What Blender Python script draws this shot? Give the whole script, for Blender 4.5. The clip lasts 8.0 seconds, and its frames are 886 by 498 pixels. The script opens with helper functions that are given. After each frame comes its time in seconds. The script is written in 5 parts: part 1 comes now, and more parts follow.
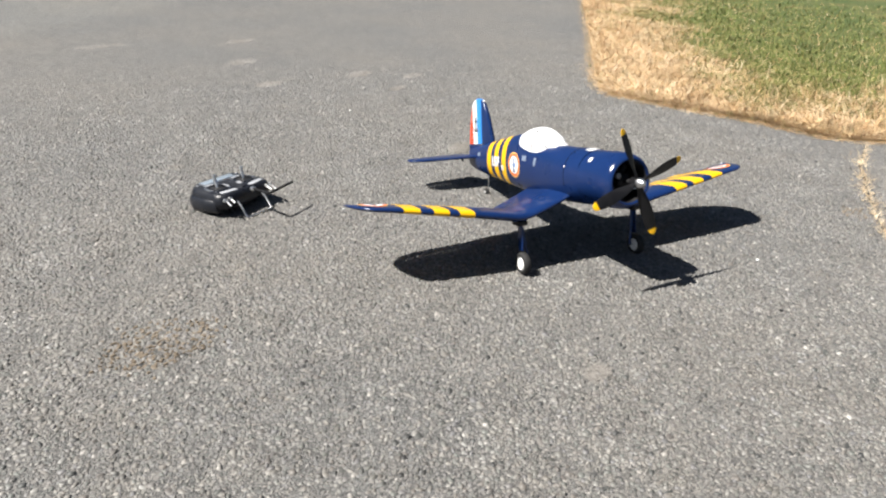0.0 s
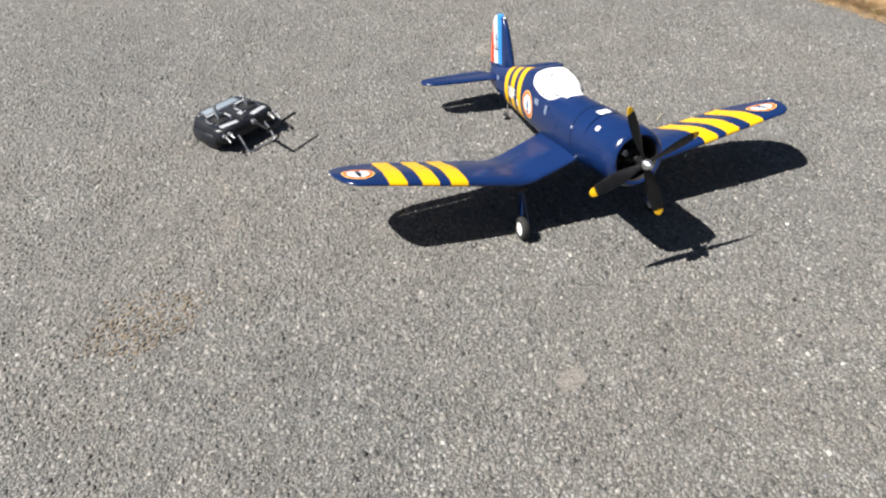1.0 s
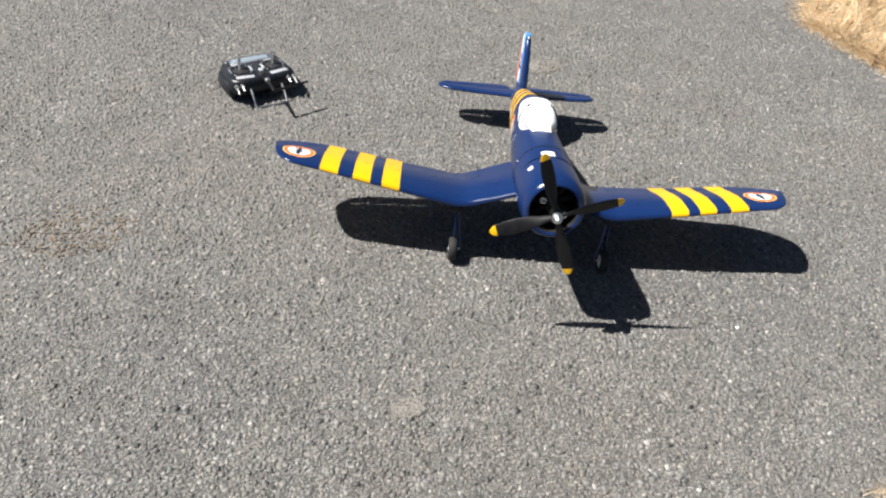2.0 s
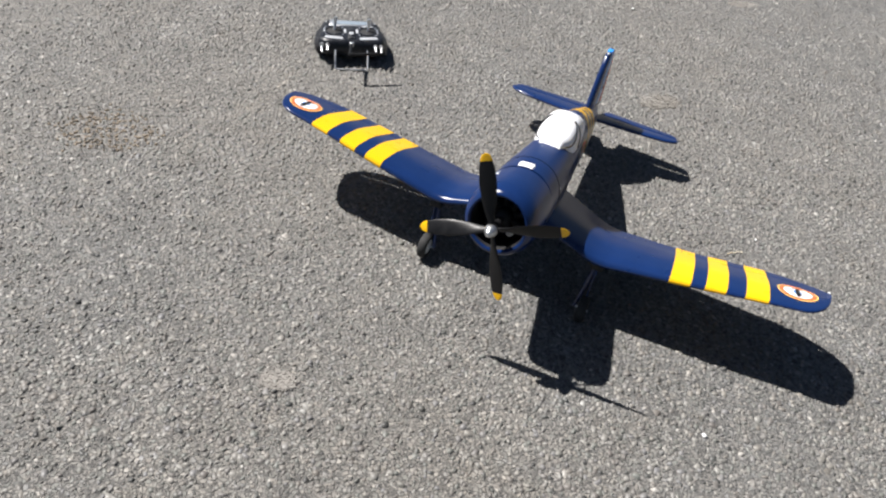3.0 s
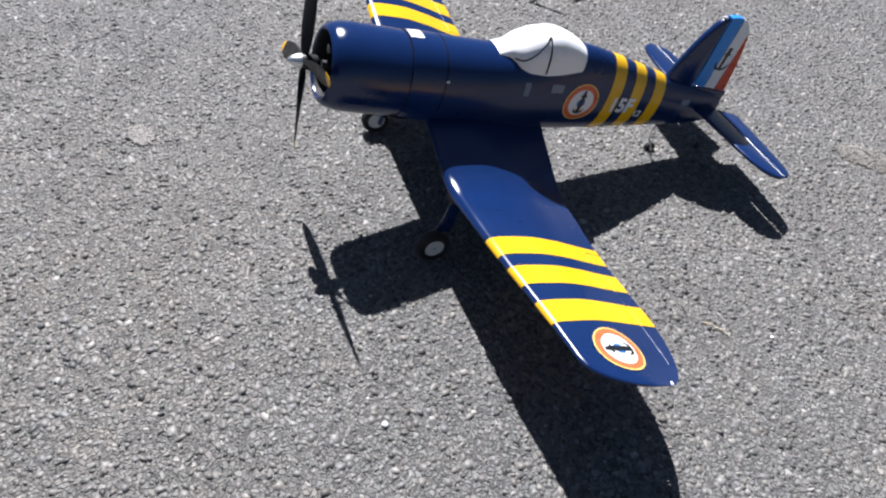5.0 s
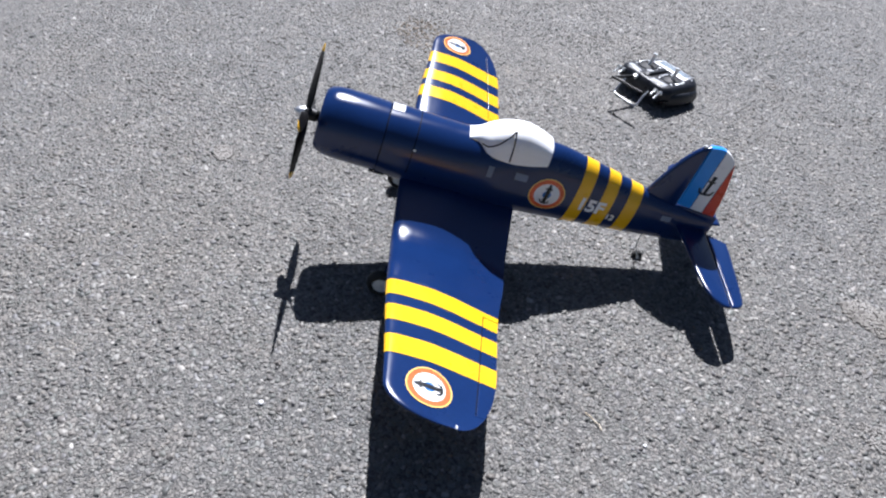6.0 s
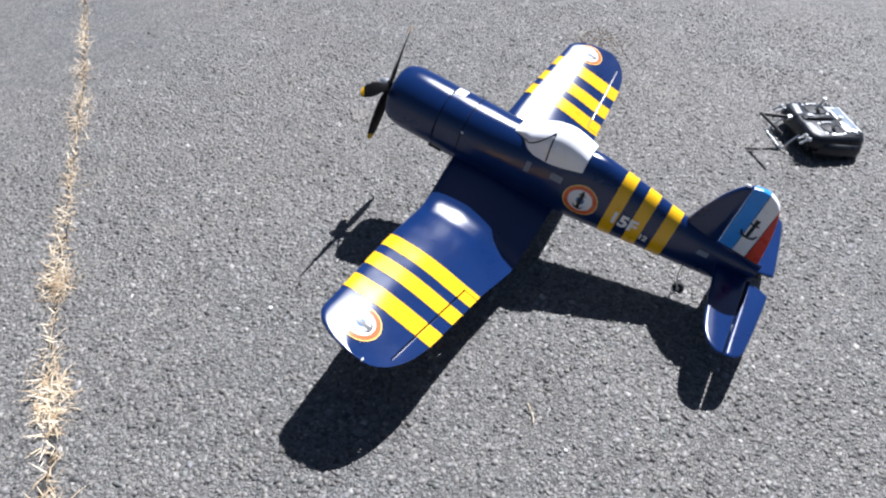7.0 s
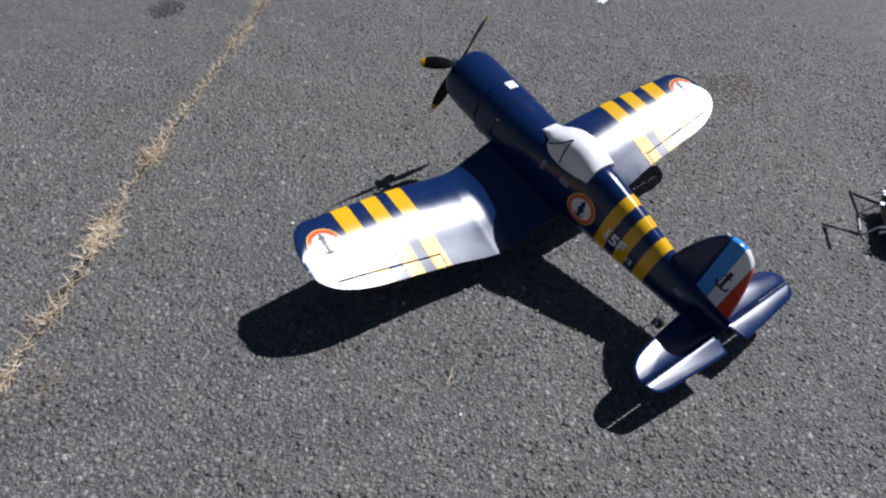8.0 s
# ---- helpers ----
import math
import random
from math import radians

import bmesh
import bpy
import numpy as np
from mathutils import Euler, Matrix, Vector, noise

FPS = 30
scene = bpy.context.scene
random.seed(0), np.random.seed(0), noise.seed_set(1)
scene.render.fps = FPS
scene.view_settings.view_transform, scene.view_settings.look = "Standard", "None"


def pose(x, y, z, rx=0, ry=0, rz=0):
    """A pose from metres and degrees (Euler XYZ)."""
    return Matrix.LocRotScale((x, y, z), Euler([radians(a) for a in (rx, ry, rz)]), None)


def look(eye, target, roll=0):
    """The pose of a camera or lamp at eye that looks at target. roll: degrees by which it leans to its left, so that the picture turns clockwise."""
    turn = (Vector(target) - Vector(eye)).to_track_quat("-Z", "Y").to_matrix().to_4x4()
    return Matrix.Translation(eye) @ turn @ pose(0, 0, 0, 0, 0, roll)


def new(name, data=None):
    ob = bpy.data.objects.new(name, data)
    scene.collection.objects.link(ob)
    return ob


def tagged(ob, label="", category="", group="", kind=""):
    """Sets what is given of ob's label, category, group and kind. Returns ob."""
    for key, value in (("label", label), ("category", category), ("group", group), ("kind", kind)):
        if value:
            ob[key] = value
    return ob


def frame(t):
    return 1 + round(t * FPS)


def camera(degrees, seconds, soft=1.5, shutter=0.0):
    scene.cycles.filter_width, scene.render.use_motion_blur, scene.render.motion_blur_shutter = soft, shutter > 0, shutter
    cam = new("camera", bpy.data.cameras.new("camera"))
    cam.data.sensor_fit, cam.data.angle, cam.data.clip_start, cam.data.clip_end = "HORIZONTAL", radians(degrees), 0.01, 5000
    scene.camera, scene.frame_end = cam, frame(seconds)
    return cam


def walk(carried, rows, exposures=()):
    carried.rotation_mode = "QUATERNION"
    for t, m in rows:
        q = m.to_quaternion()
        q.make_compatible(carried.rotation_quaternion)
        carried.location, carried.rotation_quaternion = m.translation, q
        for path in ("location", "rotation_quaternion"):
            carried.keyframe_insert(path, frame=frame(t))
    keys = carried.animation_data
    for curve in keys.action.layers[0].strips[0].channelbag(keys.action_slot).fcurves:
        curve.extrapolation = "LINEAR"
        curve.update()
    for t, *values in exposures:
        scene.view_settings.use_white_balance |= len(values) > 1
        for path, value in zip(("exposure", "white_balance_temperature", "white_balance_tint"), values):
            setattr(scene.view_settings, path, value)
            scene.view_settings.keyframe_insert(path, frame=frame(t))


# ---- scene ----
SKY, SUN, ASPHALT, ROLL = 0.0225, 5.0, 1.22, 0.7
cam = camera(63.15, 8.0, soft=2.25)
PATH = [
    (0, (-1.2004, -1.3459, 0.9361), (-0.4144, 0.2763, 0.0697), 2.55),
    (0.2, (-1.1735, -1.3226, 0.9318), (-0.3525, 0.2865, 0.0734), 3.35),
    (0.3, (-1.1391, -1.2871, 0.9415), (-0.3389, 0.3184, 0.0572), 3.40),
    (0.5, (-1.0767, -1.2263, 1.008), (-0.3413, 0.2797, -0.0835), 5.15),
    (0.7, (-1.0097, -1.1805, 1.1179), (-0.3976, 0.2308, -0.1602), 2.84),
    (0.8, (-0.9812, -1.1685, 1.1595), (-0.3841, 0.2374, -0.1316), 2.70),
    (1, (-0.8872, -1.1527, 1.2403), (-0.3965, 0.2797, -0.0664), 0.46),
    (1.2, (-0.7431, -1.1924, 1.2901), (-0.3213, 0.2665, -0.0112), 4.05),
    (1.3, (-0.6956, -1.2105, 1.2983), (-0.3152, 0.2582, -0.0048), 4.11),
    (1.5, (-0.5784, -1.2345, 1.3018), (-0.3307, 0.2335, -0.0338), 4.51),
    (1.7, (-0.475, -1.2273, 1.2936), (-0.2693, 0.2453, -0.044), 5.90),
    (2.8, (0.1649, -1.0642, 1.2333), (-0.2514, 0.3549, -0.1131), 6.81),
    (3, (0.2644, -1.0056, 1.1883), (-0.2332, 0.3907, -0.1544), 8.34),
    (3.2, (0.3445, -0.9235, 1.1297), (-0.2436, 0.476, -0.1725), 11.32),
    (3.3, (0.3715, -0.8929, 1.1027), (-0.2559, 0.4838, -0.2053), 11.06),
    (3.5, (0.4366, -0.8156, 1.0309), (-0.322, 0.4714, -0.2988), 10.84),
    (3.7, (0.5169, -0.7454, 0.9853), (-0.33, 0.4841, -0.3455), 9.84),
    (3.8, (0.5866, -0.7017, 0.9698), (-0.3155, 0.4835, -0.365), 9.45),
    (4, (0.7315, -0.6251, 0.9641), (-0.2902, 0.4674, -0.3634), 9.72),
    (4.2, (0.8489, -0.5464, 0.9673), (-0.2974, 0.4169, -0.3586), 8.63),
    (4.3, (0.8849, -0.5099, 0.9668), (-0.2768, 0.4409, -0.3547), 9.51),
    (4.5, (0.9476, -0.4176, 0.9579), (-0.2283, 0.4722, -0.3932), 10.23),
    (4.7, (0.9856, -0.3222, 0.9469), (-0.229, 0.4542, -0.4395), 8.84),
    (5.8, (1.2789, 0.2133, 1.0571), (-0.1969, 0.287, -0.2907), 5.61),
    (6, (1.3213, 0.3097, 1.0853), (-0.2123, 0.314, -0.1985), 5.30),
    (6.2, (1.3483, 0.409, 1.103), (-0.1821, 0.3541, -0.1835), 5.22),
    (6.3, (1.3546, 0.4487, 1.1086), (-0.1737, 0.3494, -0.1778), 4.69),
    (6.5, (1.352, 0.5628, 1.116), (-0.1534, 0.3081, -0.1758), 3.76),
    (6.7, (1.3342, 0.6876, 1.1228), (-0.1412, 0.237, -0.1501), 3.95),
    (6.8, (1.3292, 0.7588, 1.1288), (-0.0831, 0.1645, -0.1566), 2.18),
    (7, (1.323, 0.8635, 1.1368), (-0.0243, 0.1497, -0.1575), 1.53),
    (7.2, (1.3129, 0.9527, 1.1505), (-0.0021, 0.1609, -0.1316), 2.14),
    (7.3, (1.3059, 0.9893, 1.1525), (0.0026, 0.1519, -0.1125), 2.25),
    (7.5, (1.2886, 1.0833, 1.1581), (0.013, 0.1564, -0.0722), 3.31),
    (7.7, (1.2583, 1.1713, 1.161), (0.0815, 0.1874, -0.1223), 4.50),
    (7.8, (1.23, 1.224, 1.1617), (0.1049, 0.1943, -0.1321), 5.31),
    (8, (1.1612, 1.3136, 1.1765), (0.148, 0.1837, -0.1262), 5.81),
]
EXPOSURES = [(0.0, 1.12, 6400, 10), (1.5, 1.05, 6350, 10), (3.0, 0.99, 6300, 11), (3.5, 0.96, 6250, 11), (4.5, 1.01, 6000, 13), (6.0, 1.10, 5720, 14), (6.5, 1.11, 5700, 14), (7.0, 1.11, 5700, 13), (7.5, 0.97, 5700, 13), (7.7, 0.84, 5700, 13), (8.0, 0.1, 5720, 13)]
walk(cam, [(t, look(eye, target, roll)) for t, eye, target, roll in PATH], EXPOSURES)

# ---- light ----
SUN_TO = Vector((0.718, -0.05, -1.0)).normalized()
world = bpy.data.worlds.new("sky")
scene.world = world
world.use_nodes = True
wn = world.node_tree.nodes
sky = wn.new("ShaderNodeTexSky")
sky.sky_type, sky.sun_disc = "NISHITA", False
sky.sun_elevation = math.asin(-SUN_TO.z)
sky.sun_rotation = math.atan2(-SUN_TO.x, -SUN_TO.y)
wn["Background"].inputs["Strength"].default_value = SKY
world.node_tree.links.new(sky.outputs[0], wn["Background"].inputs["Color"])
sun_data = bpy.data.lights.new("sun", "SUN")
sun_data.energy, sun_data.angle, sun_data.color = SUN, radians(0.53), (1.0, 0.95, 0.88)
sun = new("sun", sun_data)
sun.matrix_world = Matrix.Translation((-5, 0, 8)) @ SUN_TO.to_track_quat("-Z", "Y").to_matrix().to_4x4()


# ---- materials ----
def mat(name, color, rough=0.5, metal=0.0, coat=0.0, vary=0.12, scale=30.0, bump=0.0, bump_scale=400.0, rough_vary=0.1, spec=0.5, gloss=0.0):
    """A painted or moulded surface: colour and gloss that vary at two scales, with fine relief."""
    m = bpy.data.materials.new(name)
    m.use_nodes = True
    t = m.node_tree
    b = t.nodes["Principled BSDF"]
    b.inputs["Metallic"].default_value = metal
    b.inputs["Specular IOR Level"].default_value = spec
    if coat:
        b.inputs["Coat Weight"].default_value = coat
        b.inputs["Coat Roughness"].default_value = 0.11
    tc = t.nodes.new("ShaderNodeTexCoord")
    n1, n2 = t.nodes.new("ShaderNodeTexNoise"), t.nodes.new("ShaderNodeTexNoise")
    n1.inputs["Scale"].default_value, n1.inputs["Detail"].default_value = scale, 5
    n2.inputs["Scale"].default_value, n2.inputs["Detail"].default_value = scale * 9, 3
    add = t.nodes.new("ShaderNodeMath")
    add.operation = "ADD"
    for n in (n1, n2):
        t.links.new(tc.outputs["Object"], n.inputs["Vector"])
    t.links.new(n1.outputs["Fac"], add.inputs[0])
    t.links.new(n2.outputs["Fac"], add.inputs[1])
    mp = t.nodes.new("ShaderNodeMapRange")
    mp.inputs["From Min"].default_value, mp.inputs["From Max"].default_value = 0.6, 1.4
    mp.inputs["To Min"].default_value, mp.inputs["To Max"].default_value = 1 - vary, 1 + vary
    t.links.new(add.outputs[0], mp.inputs["Value"])
    mul = t.nodes.new("ShaderNodeVectorMath")
    mul.operation = "SCALE"
    mul.inputs[0].default_value = color
    t.links.new(mp.outputs[0], mul.inputs["Scale"])
    t.links.new(mul.outputs[0], b.inputs["Base Color"])
    rr = t.nodes.new("ShaderNodeMapRange")
    rr.inputs["From Min"].default_value, rr.inputs["From Max"].default_value = 0.3, 0.7
    rr.inputs["To Min"].default_value, rr.inputs["To Max"].default_value = max(0.02, rough - rough_vary), min(1, rough + rough_vary)
    t.links.new(n1.outputs["Fac"], rr.inputs["Value"])
    t.links.new(rr.outputs[0], b.inputs["Roughness"])
    if bump:
        n3 = t.nodes.new("ShaderNodeTexNoise")
        n3.inputs["Scale"].default_value, n3.inputs["Detail"].default_value = bump_scale, 2
        t.links.new(tc.outputs["Object"], n3.inputs["Vector"])
        bp = t.nodes.new("ShaderNodeBump")
        bp.inputs["Strength"].default_value, bp.inputs["Distance"].default_value = bump, 0.001
        t.links.new(n3.outputs["Fac"], bp.inputs["Height"])
        t.links.new(bp.outputs[0], b.inputs["Normal"])
    if gloss:
        # a clear film over the colour with a compact highlight
        film, face, mix = t.nodes.new("ShaderNodeBsdfGlossy"), t.nodes.new("ShaderNodeLayerWeight"), t.nodes.new("ShaderNodeMixShader")
        film.distribution = "BECKMANN"
        film.inputs["Color"].default_value = (1, 1, 1, 1)
        fr = t.nodes.new("ShaderNodeMapRange")
        fr.inputs["From Min"].default_value, fr.inputs["From Max"].default_value = 0.3, 0.7
        fr.inputs["To Min"].default_value, fr.inputs["To Max"].default_value = gloss * 0.94, gloss * 1.06
        t.links.new(n1.outputs["Fac"], fr.inputs["Value"])
        t.links.new(fr.outputs[0], film.inputs["Roughness"])
        # more gloss towards grazing views
        face.inputs["Blend"].default_value = 0.5
        steep, sum_ = t.nodes.new("ShaderNodeMath"), t.nodes.new("ShaderNodeMath")
        steep.operation, sum_.operation = "POWER", "MULTIPLY_ADD"
        steep.inputs[1].default_value = 5.0
        sum_.inputs[1].default_value, sum_.inputs[2].default_value = 0.36, 0.035
        t.links.new(face.outputs["Facing"], steep.inputs[0])
        t.links.new(steep.outputs[0], sum_.inputs[0])
        t.links.new(sum_.outputs[0], mix.inputs[0])
        t.links.new(b.outputs[0], mix.inputs[1])
        t.links.new(film.outputs[0], mix.inputs[2])
        t.links.new(mix.outputs[0], t.nodes["Material Output"].inputs["Surface"])
    return m


def ramp(t, stops, interp="LINEAR"):
    r = t.nodes.new("ShaderNodeValToRGB")
    r.color_ramp.interpolation = interp
    while len(r.color_ramp.elements) < len(stops):
        r.color_ramp.elements.new(0.5)
    for e, (p, c) in zip(r.color_ramp.elements, stops):
        e.position, e.color = p, (*c, 1)
    return r


def asphalt_material():
    """Worn asphalt: pale and dark aggregate in a dark binder, with large worn and stained areas."""
    m = bpy.data.materials.new("asphalt")
    m.use_nodes = True
    t = m.node_tree
    L, N = t.links.new, t.nodes.new
    b = t.nodes["Principled BSDF"]
    tc = N("ShaderNodeTexCoord")
    warp = N("ShaderNodeTexNoise")
    warp.inputs["Scale"].default_value, warp.inputs["Detail"].default_value = 60, 2
    L(tc.outputs["Object"], warp.inputs["Vector"])
    off = N("ShaderNodeVectorMath")
    off.operation = "SCALE"
    off.inputs["Scale"].default_value = 0.012
    L(warp.outputs["Color"], off.inputs[0])
    co = N("ShaderNodeVectorMath")
    L(tc.outputs["Object"], co.inputs[0])
    L(off.outputs[0], co.inputs[1])

    def vor(scale, feature="F1"):
        v = N("ShaderNodeTexVoronoi")
        v.feature = feature
        v.inputs["Scale"].default_value = scale
        L(co.outputs[0], v.inputs["Vector"])
        return v
    v1, ve, v2 = vor(125), vor(125, "DISTANCE_TO_EDGE"), vor(330)
    sep, sep2 = N("ShaderNodeSeparateColor"), N("ShaderNodeSeparateColor")
    L(v1.outputs["Color"], sep.inputs[0])
    L(v2.outputs["Color"], sep2.inputs[0])
    # stones
    stone = ramp(t, [(0.0, (0.080, 0.080, 0.078)), (0.16, (0.118, 0.121, 0.113)), (0.34, (0.142, 0.134, 0.126)), (0.5, (0.132, 0.136, 0.130)), (0.66, (0.168, 0.158, 0.145)), (0.82, (0.160, 0.161, 0.160)), (0.93, (0.195, 0.188, 0.174)), (0.995, (0.27, 0.26, 0.245))])
    L(sep.outputs[0], stone.inputs[0])
    fine = ramp(t, [(0.0, (0.030, 0.030, 0.030)), (0.6, (0.078, 0.076, 0.073)), (1.0, (0.16, 0.154, 0.144))])
    L(sep2.outputs[0], fine.inputs[0])
    # how much of the surface is stone rather than binder
    edge = N("ShaderNodeMapRange")
    edge.inputs["From Min"].default_value, edge.inputs["From Max"].default_value = 0.02, 0.16
    L(ve.outputs["Distance"], edge.inputs["Value"])
    pick = N("ShaderNodeMapRange")
    pick.inputs["From Min"].default_value, pick.inputs["From Max"].default_value = 0.3, 0.42
    L(sep.outputs[1], pick.inputs["Value"])
    mask = N("ShaderNodeMath")
    mask.operation = "MULTIPLY"
    L(edge.outputs[0], mask.inputs[0])
    L(pick.outputs[0], mask.inputs[1])
    mix = N("ShaderNodeMix")
    mix.data_type = "RGBA"
    L(mask.outputs[0], mix.inputs[0])
    L(fine.outputs[0], mix.inputs[6])
    L(stone.outputs[0], mix.inputs[7])
    # large areas: worn, dusty, brownish
    big, mid = N("ShaderNodeTexNoise"), N("ShaderNodeTexNoise")
    big.inputs["Scale"].default_value, big.inputs["Detail"].default_value = 0.9, 6
    mid.inputs["Scale"].default_value, mid.inputs["Detail"].default_value = 9, 5
    for n in (big, mid):
        L(tc.outputs["Object"], n.inputs["Vector"])
    tone = ramp(t, [(0.3, (0.86, 0.88, 0.90)), (0.5, (1.0, 0.99, 0.97)), (0.7, (1.10, 1.06, 1.0))])
    L(big.outputs["Fac"], tone.inputs[0])
    tone2 = ramp(t, [(0.3, (0.88, 0.88, 0.88)), (0.55, (1.0, 1.0, 1.0)), (0.75, (1.09, 1.06, 1.01))])
    L(mid.outputs["Fac"], tone2.inputs[0])
    # older, paler surface beyond a seam far off
    far, wob, seam = N("ShaderNodeVectorMath"), N("ShaderNodeMath"), N("ShaderNodeMapRange")
    far.operation, wob.operation = "DOT_PRODUCT", "MULTIPLY_ADD"
    far.inputs[1].default_value = (-0.78, 0.62, 0)
    wob.inputs[1].default_value = 0.25
    L(tc.outputs["Object"], far.inputs[0])
    L(mid.outputs["Fac"], wob.inputs[0])
    L(far.outputs["Value"], wob.inputs[2])
    seam.inputs["From Min"].default_value, seam.inputs["From Max"].default_value = 4.20, 4.32
    L(wob.outputs[0], seam.inputs["Value"])
    pale = ramp(t, [(0.0, (1.0, 1.0, 1.0)), (1.0, (1.13, 1.14, 1.13))])
    L(seam.outputs[0], pale.inputs[0])
    last = mix.outputs[2]
    for tn in (tone, tone2, pale):
        mm = N("ShaderNodeMix")
        mm.data_type, mm.blend_type = "RGBA", "MULTIPLY"
        mm.inputs[0].default_value = 1.0
        L(last, mm.inputs[6])
        L(tn.outputs[0], mm.inputs[7])
        last = mm.outputs[2]
    gain = N("ShaderNodeVectorMath")
    gain.operation = "SCALE"
    gain.inputs["Scale"].default_value = ASPHALT
    L(last, gain.inputs[0])
    L(gain.outputs[0], b.inputs["Base Color"])
    b.inputs["Roughness"].default_value = 0.74
    b.inputs["Specular IOR Level"].default_value = 0.45
    b.inputs["Sheen Weight"].default_value = 0.10
    b.inputs["Sheen Roughness"].default_value = 0.5
    # relief of the stones
    h1 = N("ShaderNodeMath")
    h1.operation = "MULTIPLY_ADD"
    h1.inputs[1].default_value = 0.5
    L(mask.outputs[0], h1.inputs[0])
    rnd = N("ShaderNodeMath")
    rnd.operation = "MULTIPLY"
    L(sep.outputs[2], rnd.inputs[0])
    L(edge.outputs[0], rnd.inputs[1])
    L(rnd.outputs[0], h1.inputs[2])
    h2 = N("ShaderNodeMath")
    h2.operation = "MULTIPLY_ADD"
    h2.inputs[1].default_value = -0.5
    L(v2.outputs["Distance"], h2.inputs[0])
    L(h1.outputs[0], h2.inputs[2])
    bp = N("ShaderNodeBump")
    bp.inputs["Strength"].default_value, bp.inputs["Distance"].default_value = 0.8, 0.0026
    L(h2.outputs[0], bp.inputs["Height"])
    L(bp.outputs[0], b.inputs["Normal"])
    return m


def blade_material(name, stops, clump=0.0, rough=0.6):
    """Grass or straw: each blade has its own tint."""
    m = bpy.data.materials.new(name)
    m.use_nodes = True
    t = m.node_tree
    b = t.nodes["Principled BSDF"]
    g = t.nodes.new("ShaderNodeNewGeometry")
    r = ramp(t, stops)
    t.links.new(g.outputs["Random Per Island"], r.inputs[0])
    tc, n = t.nodes.new("ShaderNodeTexCoord"), t.nodes.new("ShaderNodeTexNoise")
    n.inputs["Scale"].default_value, n.inputs["Detail"].default_value = 6, 4
    t.links.new(tc.outputs["Object"], n.inputs["Vector"])
    tone = ramp(t, [(0.3, (0.72, 0.69, 0.66)), (0.7, (1.2, 1.2, 1.2))])
    t.links.new(n.outputs["Fac"], tone.inputs[0])
    mm = t.nodes.new("ShaderNodeMix")
    mm.data_type, mm.blend_type = "RGBA", "MULTIPLY"
    mm.inputs[0].default_value = 1.0
    t.links.new(r.outputs[0], mm.inputs[6])
    t.links.new(tone.outputs[0], mm.inputs[7])
    last = mm.outputs[2]
    if clump:
        # tussocks of their own tint
        for size, low, high in ((2.3, (1 - clump * 0.5, 1 - clump * 0.6, 1 - clump * 0.8), (1 + clump * 0.25, 1 + clump * 0.28, 1 + clump * 0.35)), (24, (1 - clump, 1 - clump, 1 - clump), (1 + clump * 0.7, 1 + clump * 0.7, 1 + clump * 0.7))):
            k = t.nodes.new("ShaderNodeTexNoise")
            k.inputs["Scale"].default_value, k.inputs["Detail"].default_value = size, 3
            t.links.new(tc.outputs["Object"], k.inputs["Vector"])
            kr, km = ramp(t, [(0.34, low), (0.66, high)]), t.nodes.new("ShaderNodeMix")
            km.data_type, km.blend_type = "RGBA", "MULTIPLY"
            km.inputs[0].default_value = 1.0
            t.links.new(k.outputs["Fac"], kr.inputs[0])
            t.links.new(last, km.inputs[6])
            t.links.new(kr.outputs[0], km.inputs[7])
            last = km.outputs[2]
    t.links.new(last, b.inputs["Base Color"])
    b.inputs["Roughness"].default_value = rough
    b.inputs["Specular IOR Level"].default_value = 0.3 if rough > 0.55 else 0.5
    return m


ASPHALT_MAT = asphalt_material()
BLUE = mat("navy_blue_paint", (0.0062, 0.0205, 0.084), 0.60, coat=0.22, vary=0.12, scale=14, rough_vary=0.04, spec=0.0, gloss=0.285)
YELLOW = mat("yellow_paint", (0.76, 0.43, 0.004), 0.60, coat=0.3, spec=0.0, gloss=0.285, vary=0.06, scale=25, rough_vary=0.05)
RED = mat("red_paint", (0.62, 0.07, 0.03), 0.4, vary=0.08, scale=30, spec=0.0, gloss=0.285)
ORANGE = mat("orange_red_paint", (0.66, 0.13, 0.045), 0.4, vary=0.08, scale=30, spec=0.0, gloss=0.285)
CREAM = mat("pale_yellow_ring_paint", (0.80, 0.55, 0.16), 0.4, vary=0.06, spec=0.0, gloss=0.285)
WHITE = mat("white_decal", (0.78, 0.79, 0.80), 0.4, vary=0.04, spec=0.0, gloss=0.285)
LIGHT_BLUE = mat("light_blue_paint", (0.04, 0.25, 0.70), 0.36, vary=0.08, spec=0.0, gloss=0.285)
ROUNDEL_BLUE = mat("roundel_blue_paint", (0.05, 0.17, 0.45), 0.4, vary=0.08, spec=0.0, gloss=0.285)
# stencils, and the starboard flank anchor, paled to stand for sun glare
GREY_DECAL = mat("grey_blue_decal", (0.16, 0.20, 0.28), 0.4, vary=0.1)
INK = mat("black_decal", (0.006, 0.007, 0.010), 0.45, vary=0.2)
CANOPY_WHITE = mat("white_canopy_plastic", (0.84, 0.85, 0.87), 0.3, vary=0.04, scale=18, rough_vary=0.08)
LINE = mat("dark_panel_gap", (0.006, 0.007, 0.011), 0.7, vary=0.2, spec=0.1)
BLACK = mat("black_plastic", (0.006, 0.006, 0.007), 0.45, spec=0.3, vary=0.25, scale=60, bump=0.1, bump_scale=900)
MATT_BLACK = mat("matt_black", (0.006, 0.006, 0.007), 0.7, vary=0.3, scale=60)
